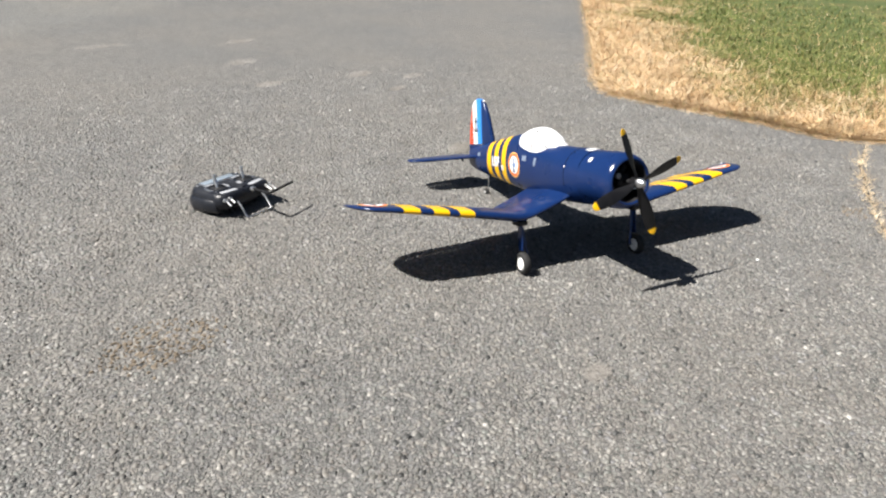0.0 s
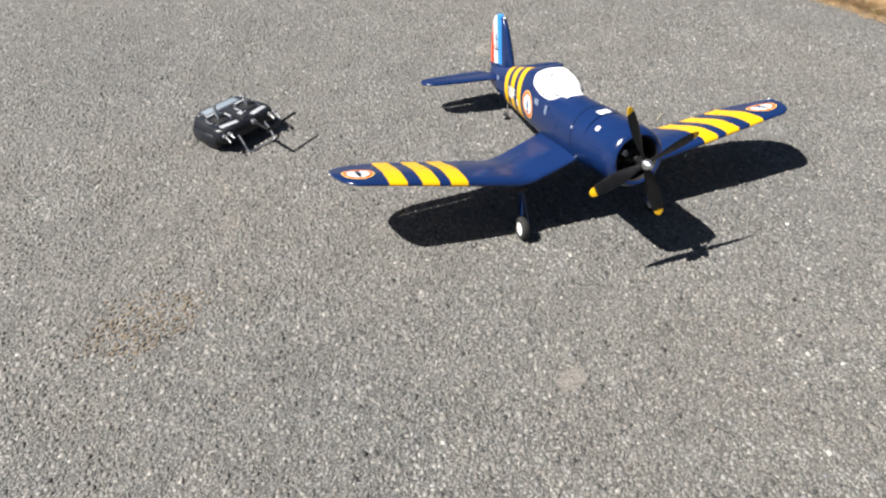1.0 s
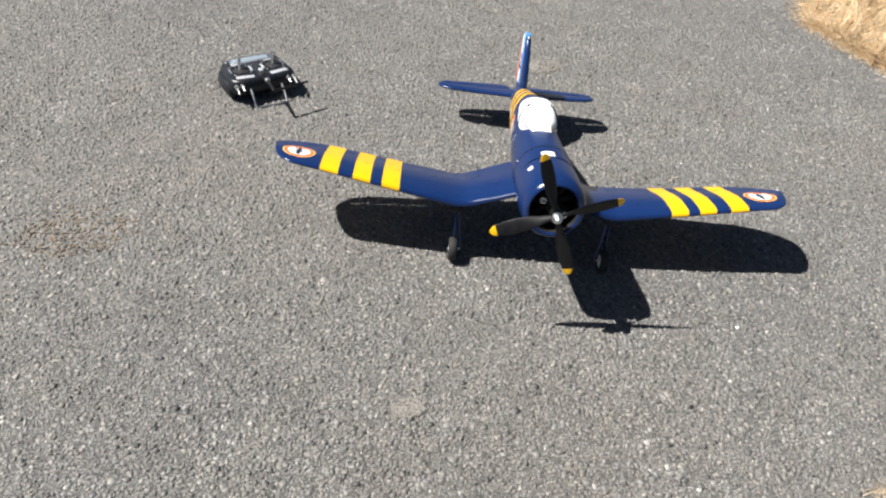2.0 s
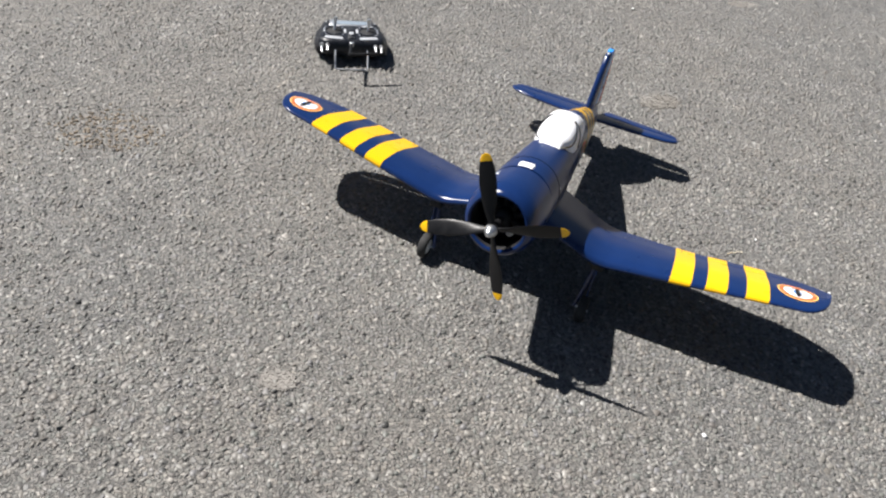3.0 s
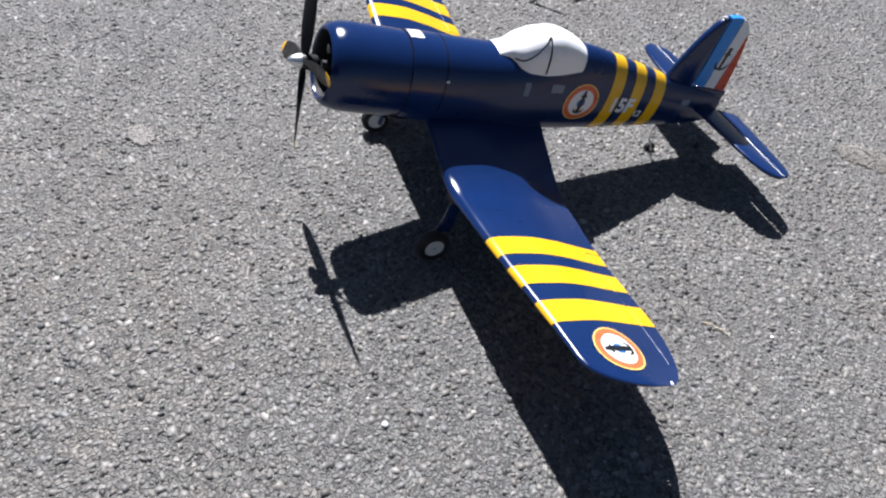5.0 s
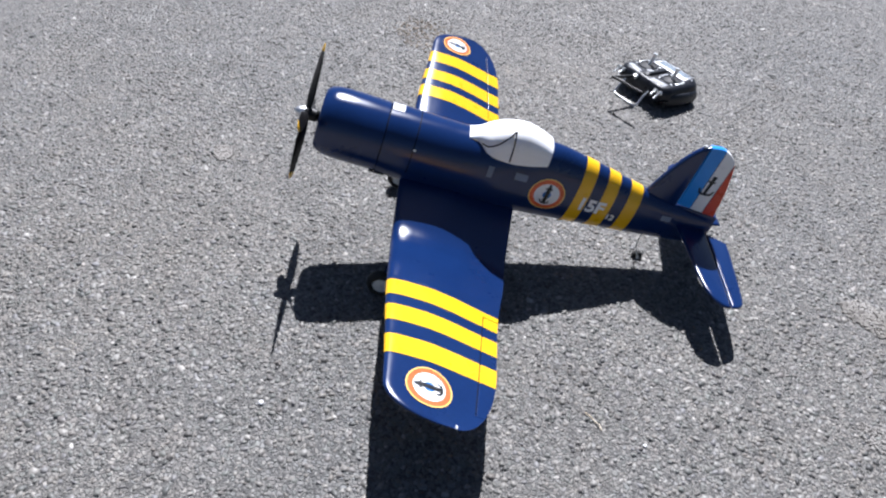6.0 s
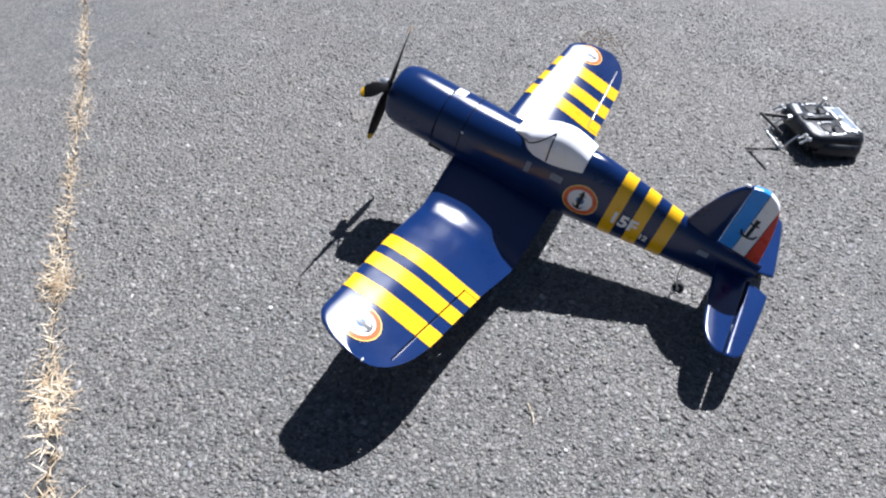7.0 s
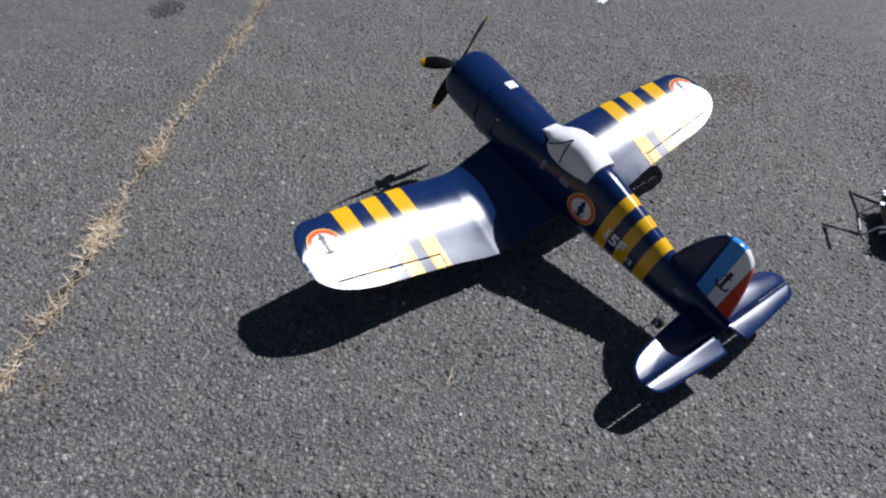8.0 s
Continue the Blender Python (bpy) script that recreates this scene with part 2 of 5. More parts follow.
RUBBER = mat("black_rubber", (0.016, 0.016, 0.016), 0.8, vary=0.25, scale=80, bump=0.2, bump_scale=700)
RIM = mat("white_wheel_plastic", (0.72, 0.72, 0.71), 0.45, vary=0.08, scale=80)
STEEL = mat("bright_steel", (0.68, 0.69, 0.70), 0.38, metal=1.0, vary=0.1, scale=90)
TX_BODY = mat("charcoal_moulded_plastic", (0.013, 0.0145, 0.019), 0.34, vary=0.2, scale=40, bump=0.15, bump_scale=1200, spec=0.3)
TX_FACE = mat("dark_grey_face_plastic", (0.020, 0.022, 0.027), 0.45, vary=0.2, scale=50, bump=0.12, bump_scale=1200, spec=0.18)
SCREEN = mat("pale_lcd_screen", (0.21, 0.25, 0.29), 0.15, vary=0.08, scale=40)
LABEL_WHITE = mat("pale_printed_label", (0.34, 0.35, 0.37), 0.45, spec=0.3, vary=0.25, scale=120)
PALE_STONE = blade_material("pale_worn_stone", [(0.0, (0.17, 0.162, 0.15)), (0.6, (0.215, 0.205, 0.19)), (1.0, (0.27, 0.26, 0.24))])
STONE = blade_material("stone_chips", [(0.0, (0.042, 0.043, 0.043)), (0.10, (0.090, 0.093, 0.087)), (0.2, (0.126, 0.117, 0.110)), (0.34, (0.122, 0.129, 0.119)), (0.5, (0.155, 0.144, 0.130)), (0.64, (0.139, 0.139, 0.142)), (0.78, (0.182, 0.174, 0.158)), (0.92, (0.200, 0.200, 0.189)), (0.985, (0.235, 0.225, 0.205)), (0.999, (0.36, 0.35, 0.33))], rough=0.5)
RUST = blade_material("rust_stained_stone", [(0.0, (0.135, 0.11, 0.083)), (0.6, (0.18, 0.148, 0.11)), (1.0, (0.22, 0.187, 0.145))])
STAIN = blade_material("oil_darkened_stone", [(0.0, (0.095, 0.094, 0.091)), (0.6, (0.120, 0.118, 0.114)), (1.0, (0.145, 0.142, 0.137))])
PEBBLE = mat("dark_pebble", (0.02, 0.02, 0.02), 0.7, vary=0.3, scale=200, bump=0.4)
PAPER = mat("white_scrap", (0.75, 0.75, 0.74), 0.8, vary=0.05)
SOIL = mat("dark_crack_soil", (0.035, 0.031, 0.026), 0.95, vary=0.4, scale=80, bump=0.5, bump_scale=300)
STRAW = blade_material("dry_straw", [(0.0, (0.36, 0.25, 0.14)), (0.4, (0.54, 0.43, 0.28)), (0.75, (0.68, 0.57, 0.40)), (1.0, (0.82, 0.75, 0.60))])
DRY = blade_material("dry_lawn_grass", [(0.0, (0.30, 0.175, 0.08)), (0.35, (0.48, 0.32, 0.165)), (0.75, (0.66, 0.51, 0.32)), (1.0, (0.82, 0.72, 0.53))], clump=0.30)
GREEN = blade_material("green_grass", [(0.0, (0.085, 0.112, 0.026)), (0.5, (0.140, 0.172, 0.044)), (0.8, (0.215, 0.23, 0.072)), (1.0, (0.38, 0.33, 0.145))], clump=0.22)


def lawn_material():
    """Thatch under the grass: dry and tan at the rim, greener inside."""
    m = bpy.data.materials.new("lawn_thatch")
    m.use_nodes = True
    t = m.node_tree
    b = t.nodes["Principled BSDF"]
    tc, n, n2 = t.nodes.new("ShaderNodeTexCoord"), t.nodes.new("ShaderNodeTexNoise"), t.nodes.new("ShaderNodeTexNoise")
    n.inputs["Scale"].default_value, n.inputs["Detail"].default_value = 2.2, 6
    n2.inputs["Scale"].default_value, n2.inputs["Detail"].default_value = 60, 4
    for k in (n, n2):
        t.links.new(tc.outputs["Object"], k.inputs["Vector"])
    r = ramp(t, [(0.35, (0.045, 0.075, 0.015)), (0.6, (0.08, 0.09, 0.024)), (0.75, (0.17, 0.13, 0.055))])
    t.links.new(n.outputs["Fac"], r.inputs[0])
    tone = ramp(t, [(0.3, (0.5, 0.5, 0.5)), (0.7, (1.3, 1.3, 1.3))])
    t.links.new(n2.outputs["Fac"], tone.inputs[0])
    mm = t.nodes.new("ShaderNodeMix")
    mm.data_type, mm.blend_type = "RGBA", "MULTIPLY"
    mm.inputs[0].default_value = 1.0
    t.links.new(r.outputs[0], mm.inputs[6])
    t.links.new(tone.outputs[0], mm.inputs[7])
    t.links.new(mm.outputs[2], b.inputs["Base Color"])
    b.inputs["Roughness"].default_value = 0.95
    return m


LAWN = lawn_material()
THATCH = mat("dry_thatch", (0.34, 0.235, 0.125), 0.95, vary=0.35, scale=24, bump=0.6, bump_scale=160, spec=0.1)


# ---- building helpers ----
def mesh_of(bm, name, material, smooth=True):
    bmesh.ops.recalc_face_normals(bm, faces=bm.faces)
    me = bpy.data.meshes.new(name)
    bm.to_mesh(me)
    bm.free()
    me.materials.append(material)
    if smooth:
        for p in me.polygons:
            p.use_smooth = True
        me.set_sharp_from_angle(angle=radians(38))
    return me


def part(name, bm, material, parent, label="", at=None, smooth=True):
    """Links a bmesh as one mesh object under a thing or under a part."""
    ob = new(name, mesh_of(bm, name, material, smooth))
    ob.parent = parent
    if at is not None:
        ob.matrix_basis = at
    if label:
        ob["label"] = label
    return ob


def thing(name, bm, material, label, category, kind="", group="", at=None, smooth=True):
    ob = new(name, mesh_of(bm, name, material, smooth))
    if at is not None:
        ob.matrix_basis = at
    return tagged(ob, label, category, group, kind)


def rings(bm, loops, closed=True, cap=True):
    """Faces between successive loops of points."""
    rows = [[bm.verts.new(p) for p in lp] for lp in loops]
    for a, b in zip(rows, rows[1:]):
        n = len(a)
        for i in range(n if closed else n - 1):
            j = (i + 1) % n
            bm.faces.new((a[i], a[j], b[j], b[i]))
    if cap and closed:
        bm.faces.new(rows[0])
        bm.faces.new(rows[-1][::-1])
    return rows


def box(bm, size, at=Matrix(), bevel=0.0, seg=2):
    made = bmesh.ops.create_cube(bm, size=1.0, matrix=at @ Matrix.Diagonal((*size, 1)))
    if bevel:
        edges = {e for v in made["verts"] for e in v.link_edges}
        bmesh.ops.bevel(bm, geom=list(edges), offset=bevel, segments=seg, affect="EDGES", profile=0.5)
    return bm


def rod(bm, a, b, r1, r2=None, seg=16, cap=True):
    a, b = Vector(a), Vector(b)
    q = (b - a).to_track_quat("Z", "Y").to_matrix()
    r2 = r1 if r2 is None else r2
    loops = []
    for p, r in ((a, r1), (b, r2)):
        loops.append([p + q @ Vector((r * math.cos(k), r * math.sin(k), 0)) for k in np.linspace(0, 2 * math.pi, seg, endpoint=False)])
    rings(bm, loops, cap=cap)
    return bm


def tube(bm, pts, r, seg=10):
    """A bent rod through points."""
    pts = [Vector(p) for p in pts]
    loops = []
    for i, p in enumerate(pts):
        d = (pts[min(i + 1, len(pts) - 1)] - pts[max(i - 1, 0)]).normalized()
        q = d.to_track_quat("Z", "Y").to_matrix()
        loops.append([p + q @ Vector((r * math.cos(k), r * math.sin(k), 0)) for k in np.linspace(0, 2 * math.pi, seg, endpoint=False)])
    rings(bm, loops)
    return bm


def turned(bm, profile, axis="y", seg=40, centre=(0, 0, 0), close=False):
    """A body of revolution from (along, radius) pairs."""
    loops = []
    c = Vector(centre)
    for a, r in profile:
        lp = []
        for k in np.linspace(0, 2 * math.pi, seg, endpoint=False):
            u, v = r * math.cos(k), r * math.sin(k)
            lp.append(c + (Vector((u, a, v)) if axis == "y" else Vector((a, u, v)) if axis == "x" else Vector((u, v, a))))
        loops.append(lp)
    if close:
        loops.append(loops[0])
        rows = [[bm.verts.new(p) for p in lp] for lp in loops[:-1]]
        rows.append(rows[0])
        for a, b in zip(rows, rows[1:]):
            for i in range(seg):
                j = (i + 1) % seg
                bm.faces.new((a[i], a[j], b[j], b[i]))
    else:
        rings(bm, loops)
    return bm


def smooth_table(xs, ys):
    """A monotone cubic through the stations."""
    xs, ys = np.array(xs, float), np.array(ys, float)
    h, d = np.diff(xs), np.diff(ys) / np.diff(xs)
    m = np.zeros_like(ys)
    m[0], m[-1] = d[0], d[-1]
    for i in range(1, len(xs) - 1):
        m[i] = 0 if d[i - 1] * d[i] <= 0 else 2 * d[i - 1] * d[i] / (d[i - 1] + d[i])

    def value(x):
        x = min(max(x, xs[0]), xs[-1])
        i = min(int(np.searchsorted(xs, x, "right")) - 1, len(xs) - 2)
        s = (x - xs[i]) / h[i]
        return float((1 + 2 * s) * (1 - s) ** 2 * ys[i] + s * (1 - s) ** 2 * h[i] * m[i] + s * s * (3 - 2 * s) * ys[i + 1] + s * s * (s - 1) * h[i] * m[i + 1])
    return value


# ---- ground ----
def ground():
    bm = bmesh.new()
    half, n = 900.0, 24
    bmesh.ops.create_grid(bm, x_segments=n, y_segments=n, size=half)
    thing("ground", bm, ASPHALT_MAT, "grey worn asphalt with exposed pale aggregate", "asphalt ground", kind="structure", smooth=False)


ground()


# rim of the grass, from the far side round the corner to the crack
RIM_LINE = [(40.0, 60.0), (12.0, 17.8), (3.88, 5.80), (3.10, 4.61), (2.53, 3.74), (1.96, 2.89), (1.56, 2.29), (1.42, 2.06), (1.375, 1.90), (1.45, 1.74), (1.55, 1.56), (1.66, 1.39), (1.77, 1.23), (1.83, 1.06), (1.88, 0.91), (1.97, 0.815), (2.09, 0.752), (2.5, 0.56), (3.4, 0.52), (5.0, 1.0), (12.0, 3.2), (40.0, 11.0)]
CRACK_LINE = [(-1.64, -3.01), (-0.514, -1.777), (-0.061, -1.251), (0.16, -1.02), (0.382, -0.779), (0.503, -0.654), (0.684, -0.47), (0.792, -0.344), (0.896, -0.225), (0.983, -0.118), (1.094, 0.004), (1.185, 0.106), (1.385, 0.297), (1.676, 0.548), (1.983, 0.748)]


def aggregate():
    """Stones standing out of the binder where the camera passes near: one joined mesh, thinning out at its rim."""
    rng = np.random.default_rng(5)
    step = 0.0112
    x, y = np.meshgrid(np.arange(-2.1, 1.9, step), np.arange(-1.35, 3.2, step * 0.9))
    x[::2] += step / 2
    x, y = x.ravel(), y.ravel()
    n = len(x)
    x, y = x + rng.normal(0, 0.0028, n), y + rng.normal(0, 0.0028, n)
    depth = np.minimum.reduce([x + 2.1, 1.9 - x, y + 1.35, (3.2 - y) * 0.28])
    grassy = np.zeros(n, bool)
    for (x0, y0), (x1, y1) in zip(RIM_LINE, RIM_LINE[1:] + RIM_LINE[:1]):
        if y0 != y1:
            grassy ^= ((y0 > y) != (y1 > y)) & (x < x0 + (y - y0) / (y1 - y0) * (x1 - x0))
    lumps = 0.5 + 0.25 * np.sin(x * 7.1 + 2 * np.sin(y * 5.3)) + 0.25 * np.sin(y * 8.7 + 1.5 * np.sin(x * 4.1 + 1))
    keep = rng.random(n) < np.clip(depth / 0.45, 0, 1) * (0.60 + 0.30 * lumps)
    keep &= ~grassy
    x, y = x[keep], y[keep]
    n, k = len(x), 5
    size = rng.lognormal(math.log(0.0054), 0.30, n).clip(0.0024, 0.0092)
    tall = size * rng.uniform(0.12, 0.42, n)
    turn, flat_ = rng.uniform(0, 6.283, n), rng.uniform(0.40, 0.95, n)
    tx, ty = rng.normal(0, 0.25, n), rng.normal(0, 0.25, n)
    v = np.zeros((n, 2 * k, 3), np.float32)
    for i in range(k):
        a = 6.283 * i / k + rng.normal(0, 0.28, n)
        for j, f in ((0, 1.06), (1, 0.84)):
            u, w = size * f * np.cos(a), size * f * flat_ * np.sin(a)
            px, py = u * np.cos(turn) - w * np.sin(turn), u * np.sin(turn) + w * np.cos(turn)
            v[:, i + k * j, 0], v[:, i + k * j, 1] = x + px, y + py
            v[:, i + k * j, 2] = -0.0008 if j == 0 else tall + px * tx + py * ty
    base = (np.arange(n) * 2 * k)[:, None]
    side = np.array([[i, (i + 1) % k, k + (i + 1) % k, k + i] for i in range(k)]).ravel()
    loops = np.concatenate([(base + side).reshape(n, -1), base + np.arange(k, 2 * k)], 1).ravel()
    counts = np.tile([4] * k + [k], n)
    me = bpy.data.meshes.new("aggregate")
    me.vertices.add(n * 2 * k)
    me.vertices.foreach_set("co", v.ravel())
    me.loops.add(len(loops))
    me.loops.foreach_set("vertex_index", loops.astype(np.int32))
    me.polygons.add(len(counts))
    me.polygons.foreach_set("loop_start", np.r_[0, np.cumsum(counts)[:-1]].astype(np.int32))
    me.update(calc_edges=True)
    me.materials.append(STONE)
    tagged(new("aggregate", me), "pale and dark stone chips bedded in the asphalt", "stone chips", kind="stuff")


aggregate()

def along(line, step):
    """Points at even steps on a line, with the direction there."""
    out = []
    for (x0, y0), (x1, y1) in zip(line, line[1:]):
        d = math.hypot(x1 - x0, y1 - y0)
        for k in range(max(1, int(d / step))):
            s = k / max(1, int(d / step))
            out.append((x0 + s * (x1 - x0), y0 + s * (y1 - y0), (x1 - x0) / d, (y1 - y0) / d))
    return out


def rim_distance(x, y, upto=17):
    """Metres from the rim of the grass, and whether the place lies in the grass."""
    best, inside = 1e9, False
    for i, ((x0, y0), (x1, y1)) in enumerate(zip(RIM_LINE, RIM_LINE[1:] + RIM_LINE[:1])):
        dx, dy = x1 - x0, y1 - y0
        s = min(1, max(0, ((x - x0) * dx + (y - y0) * dy) / (dx * dx + dy * dy)))
        if i < upto:
            best = min(best, math.hypot(x - x0 - s * dx, y - y0 - s * dy))
        if (y0 > y) != (y1 > y) and x < x0 + (y - y0) / (y1 - y0) * dx:
            inside = not inside
    return best, inside


def blades(rows):
    """Bent tapering blades: (x, y, z, length, width, heading, lean, curl)."""
    verts, faces = [], []
    for x, y, z, ln, w, a, lean, curl in rows:
        dx, dy = math.cos(a), math.sin(a)
        sx, sy = -dy * w / 2, dx * w / 2
        i = len(verts)
        px, pz, ang = 0.0, 0.0, lean
        for k, f in enumerate((1.0, 0.85, 0.0)):
            cx, cy, cz = x + dx * px, y + dy * px, z + pz
            if k < 2:
                verts += [(cx - sx * f, cy - sy * f, cz), (cx + sx * f, cy + sy * f, cz)]
            else:
                verts.append((cx, cy, max(cz, 0.002)))
            px += math.sin(ang) * ln / 2
            pz += math.cos(ang) * ln / 2
            ang += curl
        faces += [(i, i + 1, i + 3, i + 2), (i + 2, i + 3, i + 4)]
    return verts, faces


def blade_thing(name, rows, material, label, category, kind="stuff", group=""):
    verts, faces = blades(rows)
    me = bpy.data.meshes.new(name)
    me.from_pydata(verts, [], faces)
    me.materials.append(material)
    return tagged(new(name, me), label, category, group, kind)


def lawn():
    bm = bmesh.new()
    line = [(x, y) for x, y, _, _ in along(RIM_LINE[2:20], 0.06)]
    rng = random.Random(4)
    line = [RIM_LINE[0], RIM_LINE[1]] + [(x + 0.09 + rng.uniform(-0.03, 0.03), y + 0.03 + rng.uniform(-0.03, 0.03)) for x, y in line] + [RIM_LINE[20], RIM_LINE[21]]
    top = [bm.verts.new((x, y, 0.005)) for x, y in line]
    low = [bm.verts.new((x, y, -0.02)) for x, y in line]
    f = bm.faces.new(top)
    for i in range(len(top) - 1):
        bm.faces.new((top[i], top[i + 1], low[i + 1], low[i]))
    bmesh.ops.triangulate(bm, faces=[f])
    thing("lawn", bm, LAWN, "thatch of green grass turning dry towards the asphalt", "lawn", kind="structure", smooth=False)
    # bleached strip of thatch along the rim, running out flat on to the asphalt
    bm = bmesh.new()
    rows = []
    for x, y, dx, dy in along(RIM_LINE[2:19], 0.05):
        w = 0.42 + 0.22 * noise.noise((x * 2.1, y * 2.1, 8.0))
        o = 0.035 * noise.noise((x * 14, y * 14, 3.0))
        rows.append([bm.verts.new((x - dy * d, y + dx * d, z)) for d, z in ((o - 0.02, -0.003), (o + 0.02, 0.006), (0.10, 0.010), (w, 0.009), (w + 0.05, 0.001))])
    for a, b in zip(rows, rows[1:]):
        for k in range(4):
            bm.faces.new((a[k], a[k + 1], b[k + 1], b[k]))
    thing("lawn_edge", bm, THATCH, "matted bleached straw along the rim of the lawn", "dry thatch", kind="structure")
    green, straw = [], []
    rim = [p for p in along(RIM_LINE[1:21], 0.02) if math.hypot(p[0] - 1.8, p[1] - 1.7) < 6.5]
    for _ in range(250000):
        # denser near the corner that the camera passes
        far = rng.random() ** 1.9
        x, y = 1.35 + 5.6 * far * rng.uniform(0.15, 1.05), 0.75 + 6.6 * far * rng.random() ** 0.8
        pick = rng.random()
        if pick < 0.22:
            x, y = rng.gauss(2.0, 0.55), rng.gauss(1.7, 0.6)
        elif pick < 0.72:
            # along the rim, thinning out inwards
            px, py, dx, dy = rim[int(len(rim) * rng.random())]
            o = rng.expovariate(1.6) - 0.04
            x, y = px - dy * o, py + dx * o
        if rng.random() < 0.6:
            # gathered into tussocks
            cx, cy = round(x / 0.055), round(y / 0.055)
            x, y = cx * 0.055 + 0.03 * noise.noise((cx * 0.7, cy * 0.7, 1.0)) + rng.gauss(0, 0.013), cy * 0.055 + 0.03 * noise.noise((cx * 0.7, cy * 0.7, 4.0)) + rng.gauss(0, 0.013)
        d, inside = rim_distance(x, y)
        if not inside and d > 0.06:
            continue
        patch = noise.noise((x * 1.3, y * 1.3, 0.3)) * 0.75 + noise.noise((x * 3.4, y * 3.4, 2.0)) * 0.55 + noise.noise((x * 9, y * 9, 5.0)) * 0.3
        lush = (d - 0.74 - 0.85 * patch) / 0.75
        dry = rng.random() > min(0.93, max(0.04, 0.5 + lush))
        if not inside and not rng.random() < 0.4:
            continue
        size = 1.0 + 0.25 * math.hypot(x - 1.8, y - 1.6)
        a = rng.uniform(0, 6.283)
        if dry and not inside:
            straw.append((x, y, 0.0015, rng.uniform(0.02, 0.07), rng.uniform(0.0014, 0.0026), a, rng.uniform(1.42, 1.56), 0.0))
        elif dry:
            straw.append((x, y, rng.uniform(0.004, 0.014), rng.uniform(0.035, 0.10), rng.uniform(0.0012, 0.0024) * size, a, rng.uniform(1.0, 1.55), rng.uniform(-0.1, 0.3)))
            if rng.random() < 0.035:
                straw.append((x, y, 0.006, rng.uniform(0.10, 0.19), rng.uniform(0.0026, 0.0040), a + 1, rng.uniform(0.7, 1.25), rng.uniform(0.1, 0.6)))
        else:
            green.append((x, y, 0.004, rng.uniform(0.025, 0.065), rng.uniform(0.0016, 0.0030) * size, a, rng.uniform(0.4, 1.3), rng.uniform(0.0, 0.6)))
    blade_thing("grass", green, GREEN, "short green summer grass beside the asphalt", "grass")
    blade_thing("dry_grass", straw, DRY, "bleached dry grass along the asphalt edge", "dry grass")


lawn()


def crack():
    rng = random.Random(9)
    bm = bmesh.new()
    left, right = [], []
    for x, y, dx, dy in along(CRACK_LINE, 0.03):
        w, o = rng.uniform(0.002, 0.0075), rng.uniform(-0.006, 0.006)
        left.append(bm.verts.new((x - dy * (o + w), y + dx * (o + w), 0.0015)))
        right.append(bm.verts.new((x - dy * (o - w), y + dx * (o - w), 0.0015)))
    for i in range(len(left) - 1):
        bm.faces.new((left[i], left[i + 1], right[i + 1], right[i]))
    thing("crack", bm, SOIL, "narrow dark crack across the asphalt filled with soil", "crack", kind="structure", smooth=False)
    rows = []
    for x, y, dx, dy in along(CRACK_LINE, 0.006):
        thick = 0.5 + 0.9 * noise.noise((x * 6, y * 6, 7.0))
        for _ in range(3):
            if rng.random() > 0.34 + thick * 0.46:
                continue
            o = rng.gauss(0, 0.009)
            a = math.atan2(dy, dx) + rng.gauss(0, 0.9) + (math.pi if rng.random() < 0.5 else 0)
            rows.append((x - dy * o, y + dx * o, 0.002, rng.uniform(0.012, 0.045), rng.uniform(0.0013, 0.0026), a, rng.uniform(0.9, 1.5), rng.uniform(-0.1, 0.3)))
    blade_thing("straw", rows, STRAW, "thin dry straw caught in the asphalt crack", "straw")


crack()


def tuft(x, y, spread, count, seed, height=0.03):
    rng = random.Random(seed)
    rows = []
    for _ in range(int(count * 0.6)):
        u, v = rng.gauss(0, spread), rng.gauss(0, spread * 0.42)
        px, py = x + u * 0.66 - v * 0.75, y + u * 0.75 + v * 0.66
        a = rng.uniform(0, 6.283)
        rows.append((px, py, 0.002, rng.uniform(0.016, 0.055), rng.uniform(0.0012, 0.0026), a, rng.uniform(0.9, 1.5), rng.uniform(0.0, 0.5)))
    blade_thing("dry_grass_tuft", rows, STRAW, "straw-coloured dead grass tuft growing from the asphalt crack", "grass tuft", kind="stuff", group="tufts along the crack")


for k, (tx_, ty_, sp, cnt) in enumerate([(0.684, -0.465, 0.034, 240), (0.896, -0.215, 0.038, 240), (0.949, -0.153, 0.018, 60), (1.084, 0.004, 0.03, 60), (0.392, -0.769, 0.014, 40), (0.18, -0.993, 0.03, 70), (0.089, -1.093, 0.03, 60), (-0.063, -1.251, 0.03, 70), (-0.226, -1.444, 0.035, 70), (0.513, -0.644, 0.014, 25), (1.185, 0.106, 0.035, 45), (1.298, 0.216, 0.05, 60), (1.404, 0.317, 0.05, 80), (1.54, 0.437, 0.05, 80), (1.695, 0.568, 0.05, 75)]):
    tuft(tx_, ty_, sp, cnt, 100 + k)


